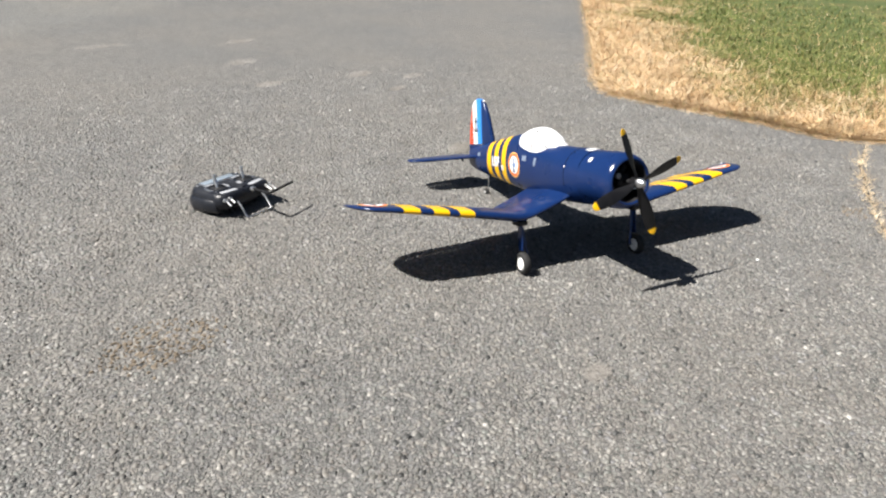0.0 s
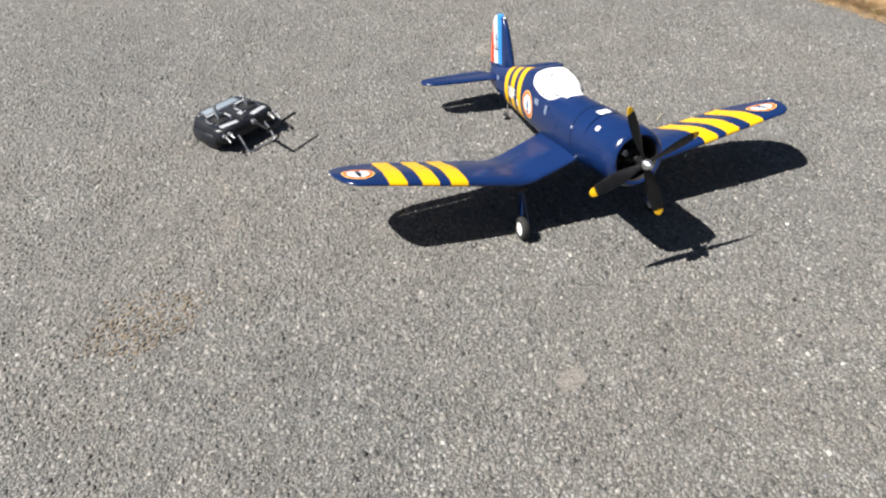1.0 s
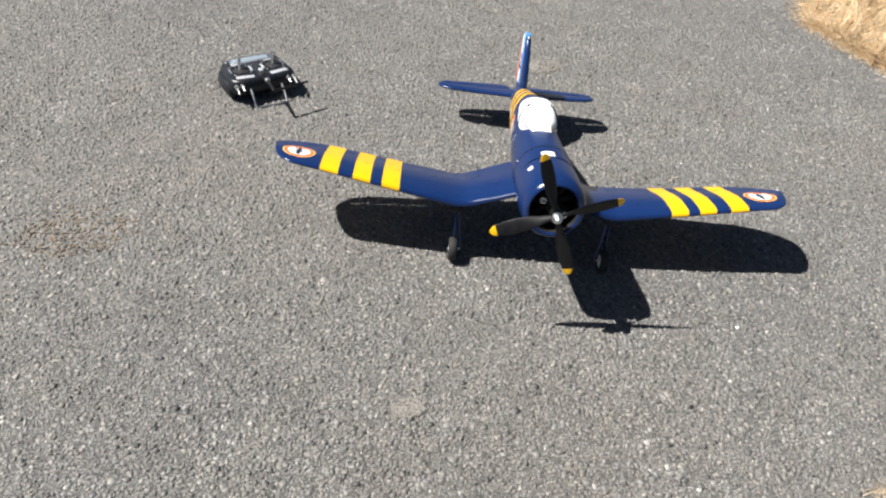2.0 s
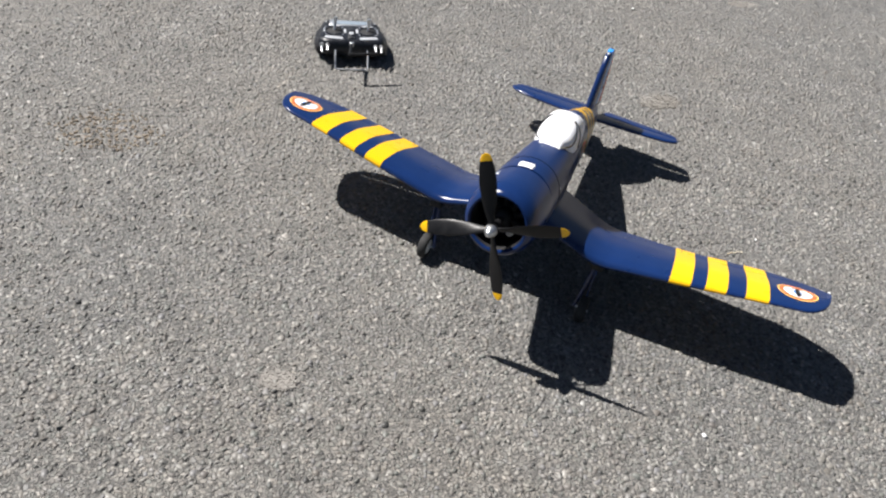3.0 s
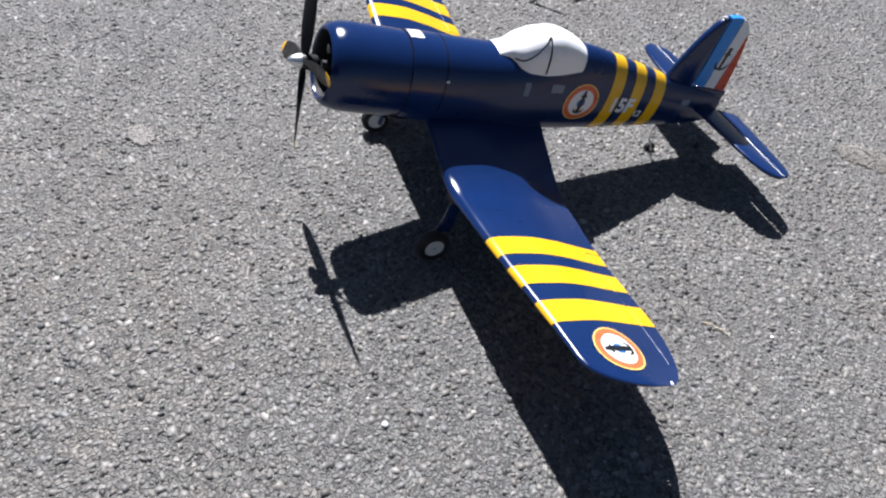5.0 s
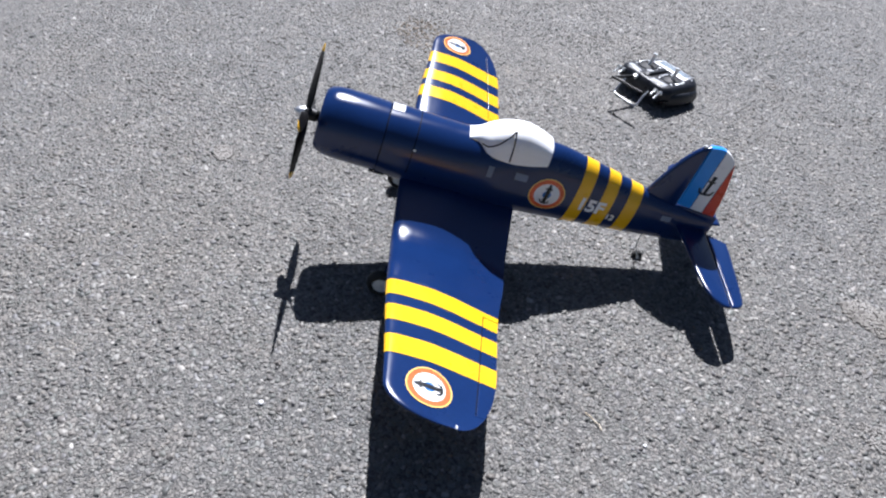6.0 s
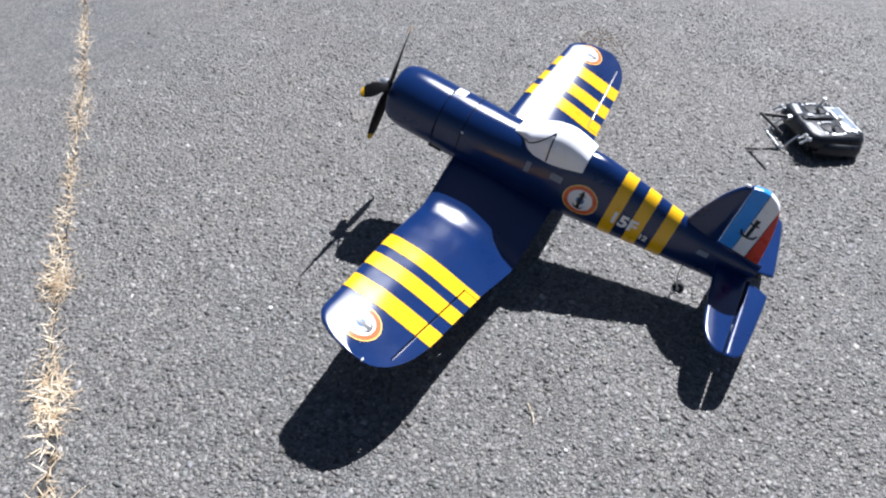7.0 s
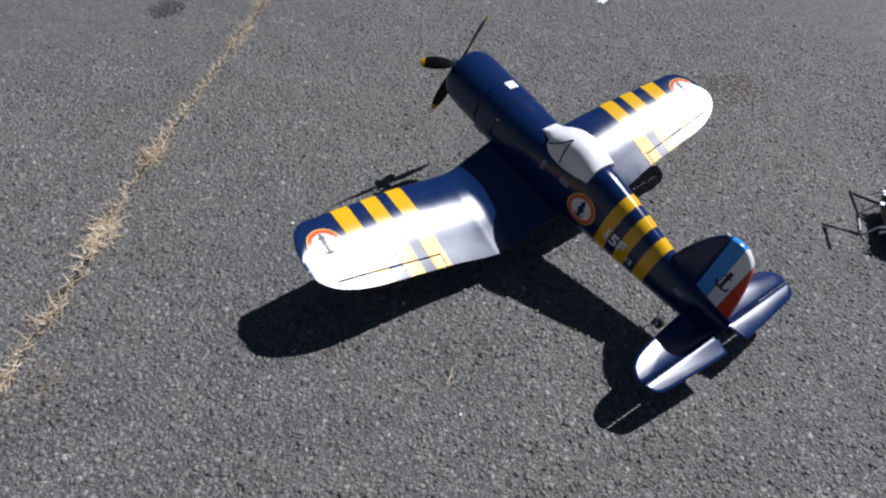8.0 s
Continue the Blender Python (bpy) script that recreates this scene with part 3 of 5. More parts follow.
def worn_patch(x, y, rx, ry, turn, count, seed, size=0.006, material=None, label="pale worn spot of bare stones in the asphalt"):
    """A pale worn spot: bare stones standing a hair over the binder."""
    rng = random.Random(seed)
    verts, faces = [], []
    for _ in range(count):
        r, a = math.sqrt(rng.random()) * (1.0 + 0.25 * rng.gauss(0, 0.5)), rng.uniform(0, 6.283)
        u, v = rx * r * math.cos(a), ry * r * math.sin(a)
        cx, cy = x + u * math.cos(turn) - v * math.sin(turn), y + u * math.sin(turn) + v * math.cos(turn)
        s, h, t0, n = size * rng.uniform(0.4, 1.0), rng.uniform(0.0022, 0.0042) if y < 2 else rng.uniform(0.0008, 0.002), rng.uniform(0, 6.283), 6
        i = len(verts)
        for z, f in ((0.0, 1.1), (h, 0.75)):
            verts += [(cx + s * f * math.cos(t0 + 6.283 * k / n) * rng.uniform(0.75, 1.1), cy + s * f * math.sin(t0 + 6.283 * k / n) * rng.uniform(0.6, 1.0), z) for k in range(n)]
        faces += [(i + k, i + (k + 1) % n, i + n + (k + 1) % n, i + n + k) for k in range(n)] + [tuple(i + n + k for k in range(n))]
    me = bpy.data.meshes.new("worn_patch")
    me.from_pydata(verts, [], faces)
    me.materials.append(material or PALE_STONE)
    tagged(new("worn_patch", me), label, "worn patch", "worn patches", "stuff")


for k, row in enumerate([(-0.292, -0.297, 0.034, 0.024, 0.4, 420), (0.18, 2.75, 0.10, 0.05, 0.6, 190), (0.474, 2.63, 0.08, 0.04, 0.6, 110), (0.277, 2.36, 0.07, 0.03, 0.6, 100), (-0.378, 2.63, 0.09, 0.05, 0.5, 150), (-0.412, 3.25, 0.10, 0.06, 0.6, 120), (-0.274, 3.96, 0.12, 0.06, 0.6, 120), (-1.176, 3.95, 0.16, 0.06, 0.3, 120), (-1.004, 1.39, 0.035, 0.022, 0.3, 60)]):
    worn_patch(*row, 300 + k, 0.0052 if row[1] < 2 else 0.011)


for k, row in enumerate([(-1.166, 0.176, 0.14, 0.10, 0.3, 300), (1.15, 0.175, 0.06, 0.04, 0.8, 40)]):
    worn_patch(*row, 340 + k, 0.006, RUST, "rust-brown stained stones in the asphalt")


BLEACHED = blade_material("bleached_stone", [(0.0, (0.195, 0.185, 0.168)), (0.6, (0.235, 0.224, 0.205)), (1.0, (0.285, 0.275, 0.252))])
worn_patch(0.137, 1.283, 0.070, 0.042, 0.75, 1000, 301, 0.0042, BLEACHED)
worn_patch(0.466, 1.154, 0.035, 0.025, 0.3, 160, 302, 0.0042)
worn_patch(0.270, -1.385, 0.085, 0.055, 0.7, 460, 350, 0.0042, STAIN, "dark oil-stained stones in the asphalt")


# ---- model airplane ----
PITCH, NOSE = -14.2, 0.313
BASE = Vector((0.0, 0.25, -0.258))
HUB = pose(-0.0038, 0.0033, NOSE, 0, 0, 0.19) @ pose(0, 0, 0, PITCH, ROLL, 0)
plane = tagged(new("model_airplane"), "navy blue gull-winged model airplane with yellow stripes standing on asphalt", "model airplane")
plane.matrix_basis = HUB @ Matrix.Translation(BASE)
IN = Matrix.Translation(-BASE)


def ppart(name, bm, material, parent=None, label="", smooth=True):
    """A part of the airplane in the airplane's own axes: x to port, y aft, z up, from the propeller hub."""
    return part(name, bm, material, parent or plane, label, None if parent else IN, smooth)


# fuselage sections: half width, top, bottom, height of the widest line
FY = [0.150, 0.21, 0.30, 0.40, 0.47, 0.527, 0.60, 0.70, 0.80, 0.88, 0.935]
f_w = smooth_table(FY, [0.0715, 0.0715, 0.069, 0.062, 0.056, 0.051, 0.046, 0.038, 0.029, 0.018, 0.006])
f_t = smooth_table(FY, [0.075, 0.077, 0.078, 0.084, 0.100, 0.108, 0.099, 0.081, 0.062, 0.049, 0.038])
f_b = smooth_table(FY, [-0.075, -0.079, -0.081, -0.081, -0.078, -0.074, -0.066, -0.054, -0.043, -0.033, -0.020])
f_c = smooth_table(FY, [0.0, 0.0, 0.0, 0.004, 0.008, 0.010, 0.010, 0.010, 0.010, 0.010, 0.010])


def skin(y, a, out=0.0):
    """A point of the fuselage skin: a in radians from port over the top."""
    c, s = math.cos(a), math.sin(a)
    w, h = f_w(y) + out, (f_t(y) - f_c(y) if s > 0 else f_c(y) - f_b(y)) + out
    e = 2 / 2.15
    return Vector((w * math.copysign(abs(c) ** e, c), y, f_c(y) + h * math.copysign(abs(s) ** e, s)))


def flank(y, z, side, out=0.0):
    """A point of the fuselage flank at height z."""
    h = (f_t(y) - f_c(y)) if z > f_c(y) else (f_c(y) - f_b(y))
    q = min(1.0, abs(z - f_c(y)) / h)
    return Vector((side * (f_w(y) * (1 - q ** 2.15) ** (1 / 2.15) + out), y, z))


def hull(bm, ys, out=0.0, seg=56):
    rings(bm, [[skin(y, a, out) for a in np.linspace(0, 2 * math.pi, seg, endpoint=False)] for y in ys])
    return bm


fuselage = ppart("fuselage", hull(bmesh.new(), np.linspace(0.166, 0.935, 60)), BLUE)
for y0, y1 in ((0.595, 0.625), (0.653, 0.683), (0.711, 0.742)):
    ppart("stripe", hull(bmesh.new(), np.linspace(y0, y1, 5), 0.0006), YELLOW, fuselage, "yellow band round the rear fuselage")
# hatch joint round the upper half
bm = bmesh.new()
rings(bm, [[skin(y, a, o) for a in np.linspace(-0.3, math.pi + 0.3, 50)] for y, o in ((0.2285, 0.0), (0.2285, 0.0005), (0.2305, 0.0005), (0.2305, 0.0))], closed=False)
ppart("hatch_joint", bm, LINE, fuselage, "thin dark hatch joint")

# engine cowling: a hollow ring with a rounded lip
bm = bmesh.new()
turned(bm, [(0.164, 0.0735), (0.163, 0.0746), (0.14, 0.0752), (0.10, 0.0754), (0.07, 0.0750), (0.052, 0.0732), (0.039, 0.0694), (0.031, 0.0644), (0.0285, 0.0600), (0.030, 0.0565), (0.036, 0.0545), (0.05, 0.0545), (0.12, 0.057), (0.164, 0.060)], seg=56, close=True)
cowling = ppart("cowling", bm, BLUE, None, "glossy navy blue engine cowling")
bm = bmesh.new()
turned(bm, [(0.105, 0.0568), (0.108, 0.0568), (0.110, 0.0002)], seg=40)
ppart("bulkhead", bm, MATT_BLACK, cowling, "matt black firewall")
bm = bmesh.new()
turned(bm, [(0.108, 0.020), (0.060, 0.020), (0.055, 0.017), (0.050, 0.008), (0.030, 0.006), (0.030, 0.0004)], seg=28)
liner = bmesh.new()
turned(liner, [(0.0325, 0.0548), (0.036, 0.0538), (0.05, 0.0538), (0.104, 0.0552), (0.104, 0.0562), (0.05, 0.0550), (0.036, 0.0552)], seg=56, close=True)
ppart("duct_liner", liner, MATT_BLACK, cowling, "matt black inside of the cowling")
ppart("motor", bm, MATT_BLACK, cowling, "black brushless motor")
for k in range(9):
    a = 2 * math.pi * (k + 0.5) / 9
    bm = bmesh.new()
    rod(bm, (0.019 * math.cos(a), 0.085, 0.019 * math.sin(a)), (0.045 * math.cos(a), 0.085, 0.045 * math.sin(a)), 0.0088, 0.0075, 14)
    for q in range(4):
        r = 0.026 + 0.005 * q
        rod(bm, (r * math.cos(a), 0.085, r * math.sin(a)), ((r + 0.0018) * math.cos(a), 0.085, (r + 0.0018) * math.sin(a)), 0.0112, None, 14)
    ppart("cylinder", bm, BLACK, cowling, "black dummy engine cylinder")
for a in (2.6, -0.55):
    bm = bmesh.new()
    turned(bm, [(0.0, 0.0075), (-0.012, 0.0075), (-0.012, 0.0040), (-0.004, 0.0040)], seg=16, centre=(0.030 * math.cos(a), 0.056, 0.030 * math.sin(a)))
    ppart("bolt", bm, STEEL, cowling, "steel mounting bolt")
bm = bmesh.new()
turned(bm, [(0.1632, 0.0712), (0.1637, 0.0727), (0.1660, 0.0727), (0.1665, 0.070)], seg=56)
ppart("cowl_joint", bm, LINE, cowling, "dark gap behind the cowling")
a = radians(-52)
bm = bmesh.new()
box(bm, (0.012, 0.034, 0.007), Matrix.Translation((0.0765 * math.cos(a), 0.172, 0.0765 * math.sin(a))) @ Matrix.Rotation(math.pi / 2 - a, 4, "Y"), 0.0022)
ppart("cowl_flap", bm, MATT_BLACK, cowling, "black cowl flap")
# small pale mark on the cowling's shoulder
bm = bmesh.new()
rings(bm, [[Vector((0.0756 * math.cos(a), y, 0.0756 * math.sin(a))) for a in np.linspace(radians(128), radians(138), 6)] for y in (0.122, 0.127, 0.132, 0.136)], closed=False)
ppart("marking", bm, WHITE, cowling, "small white mark on the cowling")
# white tape on top
bm = bmesh.new()
rings(bm, [[skin(y, a, o) for a in np.linspace(radians(84), radians(106), 8)] for y, o in ((0.1675, 0.0), (0.1675, 0.001), (0.193, 0.001), (0.193, 0.0))], closed=False)
ppart("tape", bm, WHITE, fuselage, "white tape on the upper fuselage")

# canopy
C_Y = [0.335, 0.345, 0.360, 0.384, 0.416, 0.446, 0.480, 0.5095]
c_t = smooth_table(C_Y, [0.0790, 0.0845, 0.0930, 0.1085, 0.1240, 0.1292, 0.1235, 0.1130])
c_b = smooth_table([0.335, 0.345, 0.356, 0.364, 0.379, 0.405, 0.43, 0.466, 0.5095], [0.0755, 0.0757, 0.0755, 0.0735, 0.0655, 0.0602, 0.0605, 0.0655, 0.0755])


def hood(y, a, out=0.0):
    """A point of the canopy: a from the port sill over the top."""
    zb, zt = c_b(y) - 0.002, c_t(y)
    w = flank(y, c_b(y), 1).x + 0.0022
    c, s = math.cos(a), math.sin(a)
    e = 2 / 2.75
    return Vector(((w + out) * math.copysign(abs(c) ** e, c), y, zb + (zt - zb + out) * abs(s) ** e))


bm = bmesh.new()
ys = np.r_[np.linspace(0.335, 0.36, 7), np.linspace(0.366, 0.506, 24), 0.5085, 0.5095]
loops = [[hood(y, a) for a in np.linspace(0, math.pi, 40)] for y in ys]
loops += [[Vector((p.x * f, 0.5095 + d, 0.075 + (p.z - 0.075) * f)) for p in loops[-1]] for f, d in ((0.985, 0.0012), (0.95, 0.0016), (0.8, 0.0016))]
rings(bm, loops, closed=False)
canopy = ppart("canopy", bm, CANOPY_WHITE, None, "opaque white plastic canopy")
for side in (0, 1):
    bm = bmesh.new()
    pts = []
    for s in np.linspace(0, 1, 12):
        a = math.asin((0.06 + 0.88 * s) ** 1.375)
        pts.append(hood(0.429 - 0.006 * s, math.pi - a if side else a, 0.0004))
    tube(bm, pts, 0.0016, 6)
    ppart("frame_line", bm, LINE, canopy, "thin dark canopy frame line")
    bm = bmesh.new()
    pts = []
    for s in np.linspace(0, 1, 14):
        a = math.asin((0.18 + 0.76 * s) ** 1.375)
        pts.append(hood(0.364 + 0.058 * s, math.pi - a if side else a, 0.0004))
    tube(bm, pts, 0.0015, 6)
    ppart("frame_line", bm, LINE, canopy, "thin dark windscreen frame line")

# wing sections
w_le = smooth_table([0, 0.06, 0.2, 0.345, 0.54, 0.66], [0.222, 0.224, 0.234, 0.236, 0.247, 0.252])
w_te = smooth_table([0, 0.06, 0.2, 0.35, 0.55, 0.66], [0.486, 0.486, 0.485, 0.465, 0.449, 0.441])
GULL = ([0, 0.06, 0.19, 0.345, 0.54, 0.66], [-0.030, -0.056, -0.106, -0.0778, -0.0460, -0.0280])


def w_z(x):
    return float(np.mean([np.interp(abs(x + d), *GULL) for d in np.linspace(-0.028, 0.028, 9)]))


SPAN = {1: 0.665, -1: 0.671}
ROUND = {1: (0.596, 0.325), -1: (0.606, 0.317)}


def section(x):
    ax = abs(x)
    if ax > 0.545:
        ax = 0.545 + (ax - 0.545) * 0.115 / (SPAN[1 if x > 0 else -1] - 0.545)
    e1 = math.sqrt(max(0.0, 1 - max(0.0, (ax - 0.596) / 0.064) ** 2.4))
    e2 = math.sqrt(max(0.0, 1 - max(0.0, (ax - 0.50) / 0.16) ** 2.5))
    le, te = w_le(ax) + (1 - e1) * 0.112, w_te(ax) - (1 - e2) * 0.077
    return le, max(te, le + 0.002), w_z(ax) - 0.0085 * x


# upper and lower sides of the wing section in parts of its chord: rounded front, nearly flat towards the rear
UP = smooth_table([0, 0.006, 0.02, 0.06, 0.12, 0.20, 0.28, 0.36, 0.45, 0.60, 0.80, 1.0], [0, 0.0135, 0.0230, 0.0335, 0.0410, 0.0485, 0.0555, 0.0585, 0.0545, 0.0405, 0.0205, 0.003])
LOW = smooth_table([0, 0.006, 0.02, 0.06, 0.12, 0.25, 0.40, 0.60, 0.80, 1.0], [0, 0.0120, 0.0205, 0.0300, 0.0365, 0.042, 0.040, 0.030, 0.016, 0.003])


def foil(x, c, up, out=0.0):
    """A point of the wing at chord fraction c on the upper (1) or lower (-1) side."""
    le, te, z = section(x)
    ch = te - le
    fat = 1.25 - 0.25 * min(1, abs(x) / 0.3)

    # the upper skin is fullest at the bend and thins out evenly towards the tip
    full = 0.008 * max(0.0, min(1.0, (abs(x) - 0.10) / 0.10, (0.60 - abs(x)) / 0.38)) if up > 0 else 0.0

    def raw(cc):
        cc = min(1.0, max(cc, 0.0))
        return np.array([cc * ch, ch * (UP(cc) if up > 0 else -LOW(cc)) * fat + full * min(1.0, UP(cc) / 0.0405)])
    # the port outer panel is set nose-up
    twist = 0.062 + 0.042 * max(0.0, min(1.0, (x - 0.20) / 0.18))
    p = raw(c)
    if out:
        d = raw(c + 0.004) - raw(c - 0.004)
        n = np.array([-d[1], d[0]]) * up
        n = np.array([-1.0, 0.0]) if c == 0 else n / max(1e-9, np.linalg.norm(n))
        p = p + out * n
    return Vector((x, le + p[0], z + p[1] - twist * p[0]))


def wing_ring(x, c0, c1, out=0.0, n=22, nose=0.0):
    cs = [c0 + (c1 - c0) * (0.5 - 0.5 * math.cos(math.pi * k / n)) if c0 > 0 else c0 + (c1 - c0) * (1 - math.cos(math.pi / 2 * k / n)) for k in range(n + 1)]
    up = [foil(x, c, 1, out) for c in cs[::-1]]
    low = [foil(x, c, -1, out) for c in (cs[1:] if c0 == 0 else cs)]
    front = []
    if nose:
        # rounded front edge of a control surface
        a, b = up[-1], low[0]
        for k in range(1, 8):
            q = math.pi * k / 8
            front.append((a + b) / 2 + (a - b) / 2 * math.cos(q) - Vector((0, nose * math.sin(q), 0)))
    return up + front + low


A0, A1 = 0.357, 0.619


def hinge(x, d):
    """Chord fraction of the straight aileron hinge line, d metres behind it."""
    le, te, _ = section(x)
    y = 0.4325 + (abs(x) - A0) * (0.409 - 0.4325) / (A1 - A0) + d
    return (y - le) / (te - le)


STRIPES = {1: ((0.344, 0.387), (0.416, 0.458), (0.495, 0.540)), -1: ((0.347, 0.391), (0.420, 0.463), (0.500, 0.545))}


def wing(side):
    bm = bmesh.new()
    rings(bm, [wing_ring(side * x, 0, 1) for x in np.r_[np.linspace(0.03, 0.14, 6), np.linspace(0.15, 0.24, 14), np.linspace(0.255, A0, 6)]])
    top, gap, nose = SPAN[side], *((0.0019, 0.0016) if side > 0 else (0.0017, 0.0016))
    mids = np.r_[np.linspace(A0, 0.58, 12), np.linspace(0.588, A1, 5)]
    rings(bm, [wing_ring(side * x, 0, hinge(side * x, -gap)) for x in mids])
    rings(bm, [wing_ring(side * x, 0, 1) for x in A1 + (top - A1) * np.sin(np.linspace(0, math.pi / 2, 14))])
    ob = ppart("wing", bm, BLUE, None, "navy blue gull wing panel with yellow stripes")
    bm = bmesh.new()
    xs = np.r_[A0 + 0.0008, mids[1:-1], A1 - 0.0005]
    rings(bm, [wing_ring(side * x, hinge(side * x, gap), 1, 0, 6, nose) for x in xs])
    if side > 0:
        strip = bmesh.new()
        rings(strip, [[foil(x, hinge(x, d), 1) * 0.22 + foil(x, hinge(x, d), -1) * 0.78 + Vector((0, 0, h)) for d, h in ((-0.0024, 0.0012), (0.0016, 0.0012), (0.0016, -0.0012), (-0.0024, -0.0012))] for x in mids[1:-1]])
        ppart("hinge", strip, LINE, ob, "dark aileron hinge strip")
    aileron = ppart("aileron", bm, BLUE, None, "navy blue aileron with yellow stripes")
    for x0, x1 in STRIPES[side]:
        bm = bmesh.new()
        rings(bm, [wing_ring(side * x, 0, hinge(side * x, -gap), 0.0006) for x in np.linspace(x0, x1, 5)])
        ppart("stripe", bm, YELLOW, ob, "yellow painted wing stripe")
        bm = bmesh.new()
        rings(bm, [wing_ring(side * x, hinge(side * x, gap), 1, 0.0006, 6, nose) for x in np.linspace(max(x0, A0 + 0.0015), x1, 5)])
        ppart("stripe", bm, YELLOW, aileron, "yellow painted stripe")
    bm = bmesh.new()
    rings(bm, [wing_ring(side * x, hinge(side * x, -gap), 1, 0.0006, 6) for x in np.linspace(STRIPES[side][0][0], A0 - 0.0005, 3)])
    ppart("stripe", bm, YELLOW, ob, "yellow painted wing stripe")
    bm = bmesh.new()
    turned(bm, [(-0.0030, 0.0012), (0.0, 0.0020), (0.0025, 0.0016), (0.004, 0.0003)], "x", 12, (side * (top - 0.003), 0.372, w_z(0.655) - 0.006))
    ppart("tip_light", bm, WHITE, ob, "small white wing tip light")
    return ob


def upper(x, y, out):
    le, te, _ = section(x)
    p = foil(x, min(0.999, max(0.001, (y - le) / (te - le))), 1)
    return Vector((x, y, p.z + out))


ROUNDEL = ((0.0, 0.24, ROUNDEL_BLUE, "blue"), (0.24, 0.70, WHITE, "white"), (0.70, 0.94, ORANGE, "red"), (0.94, 1.0, CREAM, "pale yellow"))


def disc(surface, r0, r1, seg=44):
    bm = bmesh.new()
    rs = np.linspace(r0, r1, 4)
    loops = [[surface(r * math.cos(k), r * math.sin(k)) for k in np.linspace(0, 2 * math.pi, seg, endpoint=False)] for r in rs if r > 0]
    rows = rings(bm, loops, cap=False)
    if r0 == 0:
        bm.faces.new(rows[0])
    return bm


ANCHOR = [[(-0.085, -0.60), (0.085, -0.60), (0.085, 0.50), (-0.085, 0.50)], [(-0.20, 0.28), (0.20, 0.28), (0.20, 0.40), (-0.20, 0.40)], [(-0.11, 0.5), (0.11, 0.5), (0.11, 0.72), (-0.11, 0.72)],
          [(-0.42, -0.22), (-0.34, -0.20), (-0.27, -0.42), (-0.05, -0.50), (-0.05, -0.64), (-0.33, -0.54)], [(0.42, -0.22), (0.34, -0.20), (0.27, -0.42), (0.05, -0.50), (0.05, -0.64), (0.33, -0.54)]]


# the roundels' slimmer anchor
SLIM = [[(-0.105, -0.60), (0.105, -0.60), (0.105, 0.52), (-0.105, 0.52)], [(-0.19, 0.34), (0.19, 0.34), (0.19, 0.43), (-0.19, 0.43)], [(-0.07, 0.52), (0.07, 0.52), (0.07, 0.66), (-0.07, 0.66)],
        [(-0.30, -0.30), (-0.25, -0.30), (-0.20, -0.45), (-0.05, -0.51), (-0.05, -0.60), (-0.24, -0.53)], [(0.30, -0.30), (0.25, -0.30), (0.20, -0.45), (0.05, -0.51), (0.05, -0.60), (0.24, -0.53)]]


def anchor(surface, r, shape=ANCHOR):
    """An anchor mark laid on a surface."""
    bm = bmesh.new()
    for poly in shape:
        pts = [Vector(p) for p in poly]
        c = sum(pts, Vector((0, 0))) / len(pts)
        edge = [a.lerp(b, k / 4) for a, b in zip(pts, pts[1:] + pts[:1]) for k in range(4)]
        rows = [[bm.verts.new(surface(r * p.x, r * p.y)) for p in (c.lerp(q, f) for q in edge)] for f in (0.05, 0.5, 1.0)]
        bm.faces.new(rows[0])
        for a, b in zip(rows, rows[1:]):
            for i in range(len(a)):
                j = (i + 1) % len(a)
                bm.faces.new((a[i], a[j], b[j], b[i]))
    return bm


def roundel(surface, r, parent, ink=INK):
    first = None
    for r0, r1, m, tint in ROUNDEL[::-1]:
        ob = ppart("roundel" if first is None else "ring", disc(lambda u, v: surface(u, v, 0.0012), r * r0, r * r1), m, first or parent, f"{tint} roundel ring")
        first = first or ob
    ppart("anchor", anchor(lambda u, v: surface(u, v, 0.0022), r, SLIM), ink, first, "dark anchor mark")


for side in (1, -1):
    w = wing(side)
    # the anchor's head points forward
    roundel(lambda u, v, o, s=side: upper(s * (ROUND[s][0] + u), ROUND[s][1] - v, o), 0.0405, w)
    # sun glare on the starboard flank is put into its anchor's paler colour
    roundel(lambda u, v, o, s=side: flank(0.5345 + u * s, 0.0125 + v, s, o - 0.0004), 0.0400, fuselage, INK if side > 0 else GREY_DECAL)


def lettering(text, size, y, z, side, parent):
    """White lettering bent on to the fuselage flank; it starts at y and runs aft on the port side."""
    cu = bpy.data.curves.new("lettering", "FONT")
    cu.body, cu.size, cu.resolution_u = text, size, 3
    cu.offset = size * 0.04
    tmp = bpy.data.objects.new("lettering", cu)
    scene.collection.objects.link(tmp)
    me = bpy.data.meshes.new_from_object(tmp.evaluated_get(bpy.context.evaluated_depsgraph_get()))
    bpy.data.objects.remove(tmp)
    for v in me.vertices:
        v.co = flank(y + side * v.co.x, z + v.co.y, side, 0.0016)
    bm = bmesh.new()
    bm.from_mesh(me)
    bpy.data.meshes.remove(me)
    return ppart("lettering", bm, WHITE, parent, f"white lettering {text}", smooth=False)


lettering("15F", 0.043, 0.607, -0.001, 1, fuselage)
lettering("12", 0.021, 0.681, -0.010, 1, fuselage)
lettering("15F", 0.043, 0.705, -0.001, -1, fuselage)
lettering("12", 0.021, 0.631, -0.010, -1, fuselage)


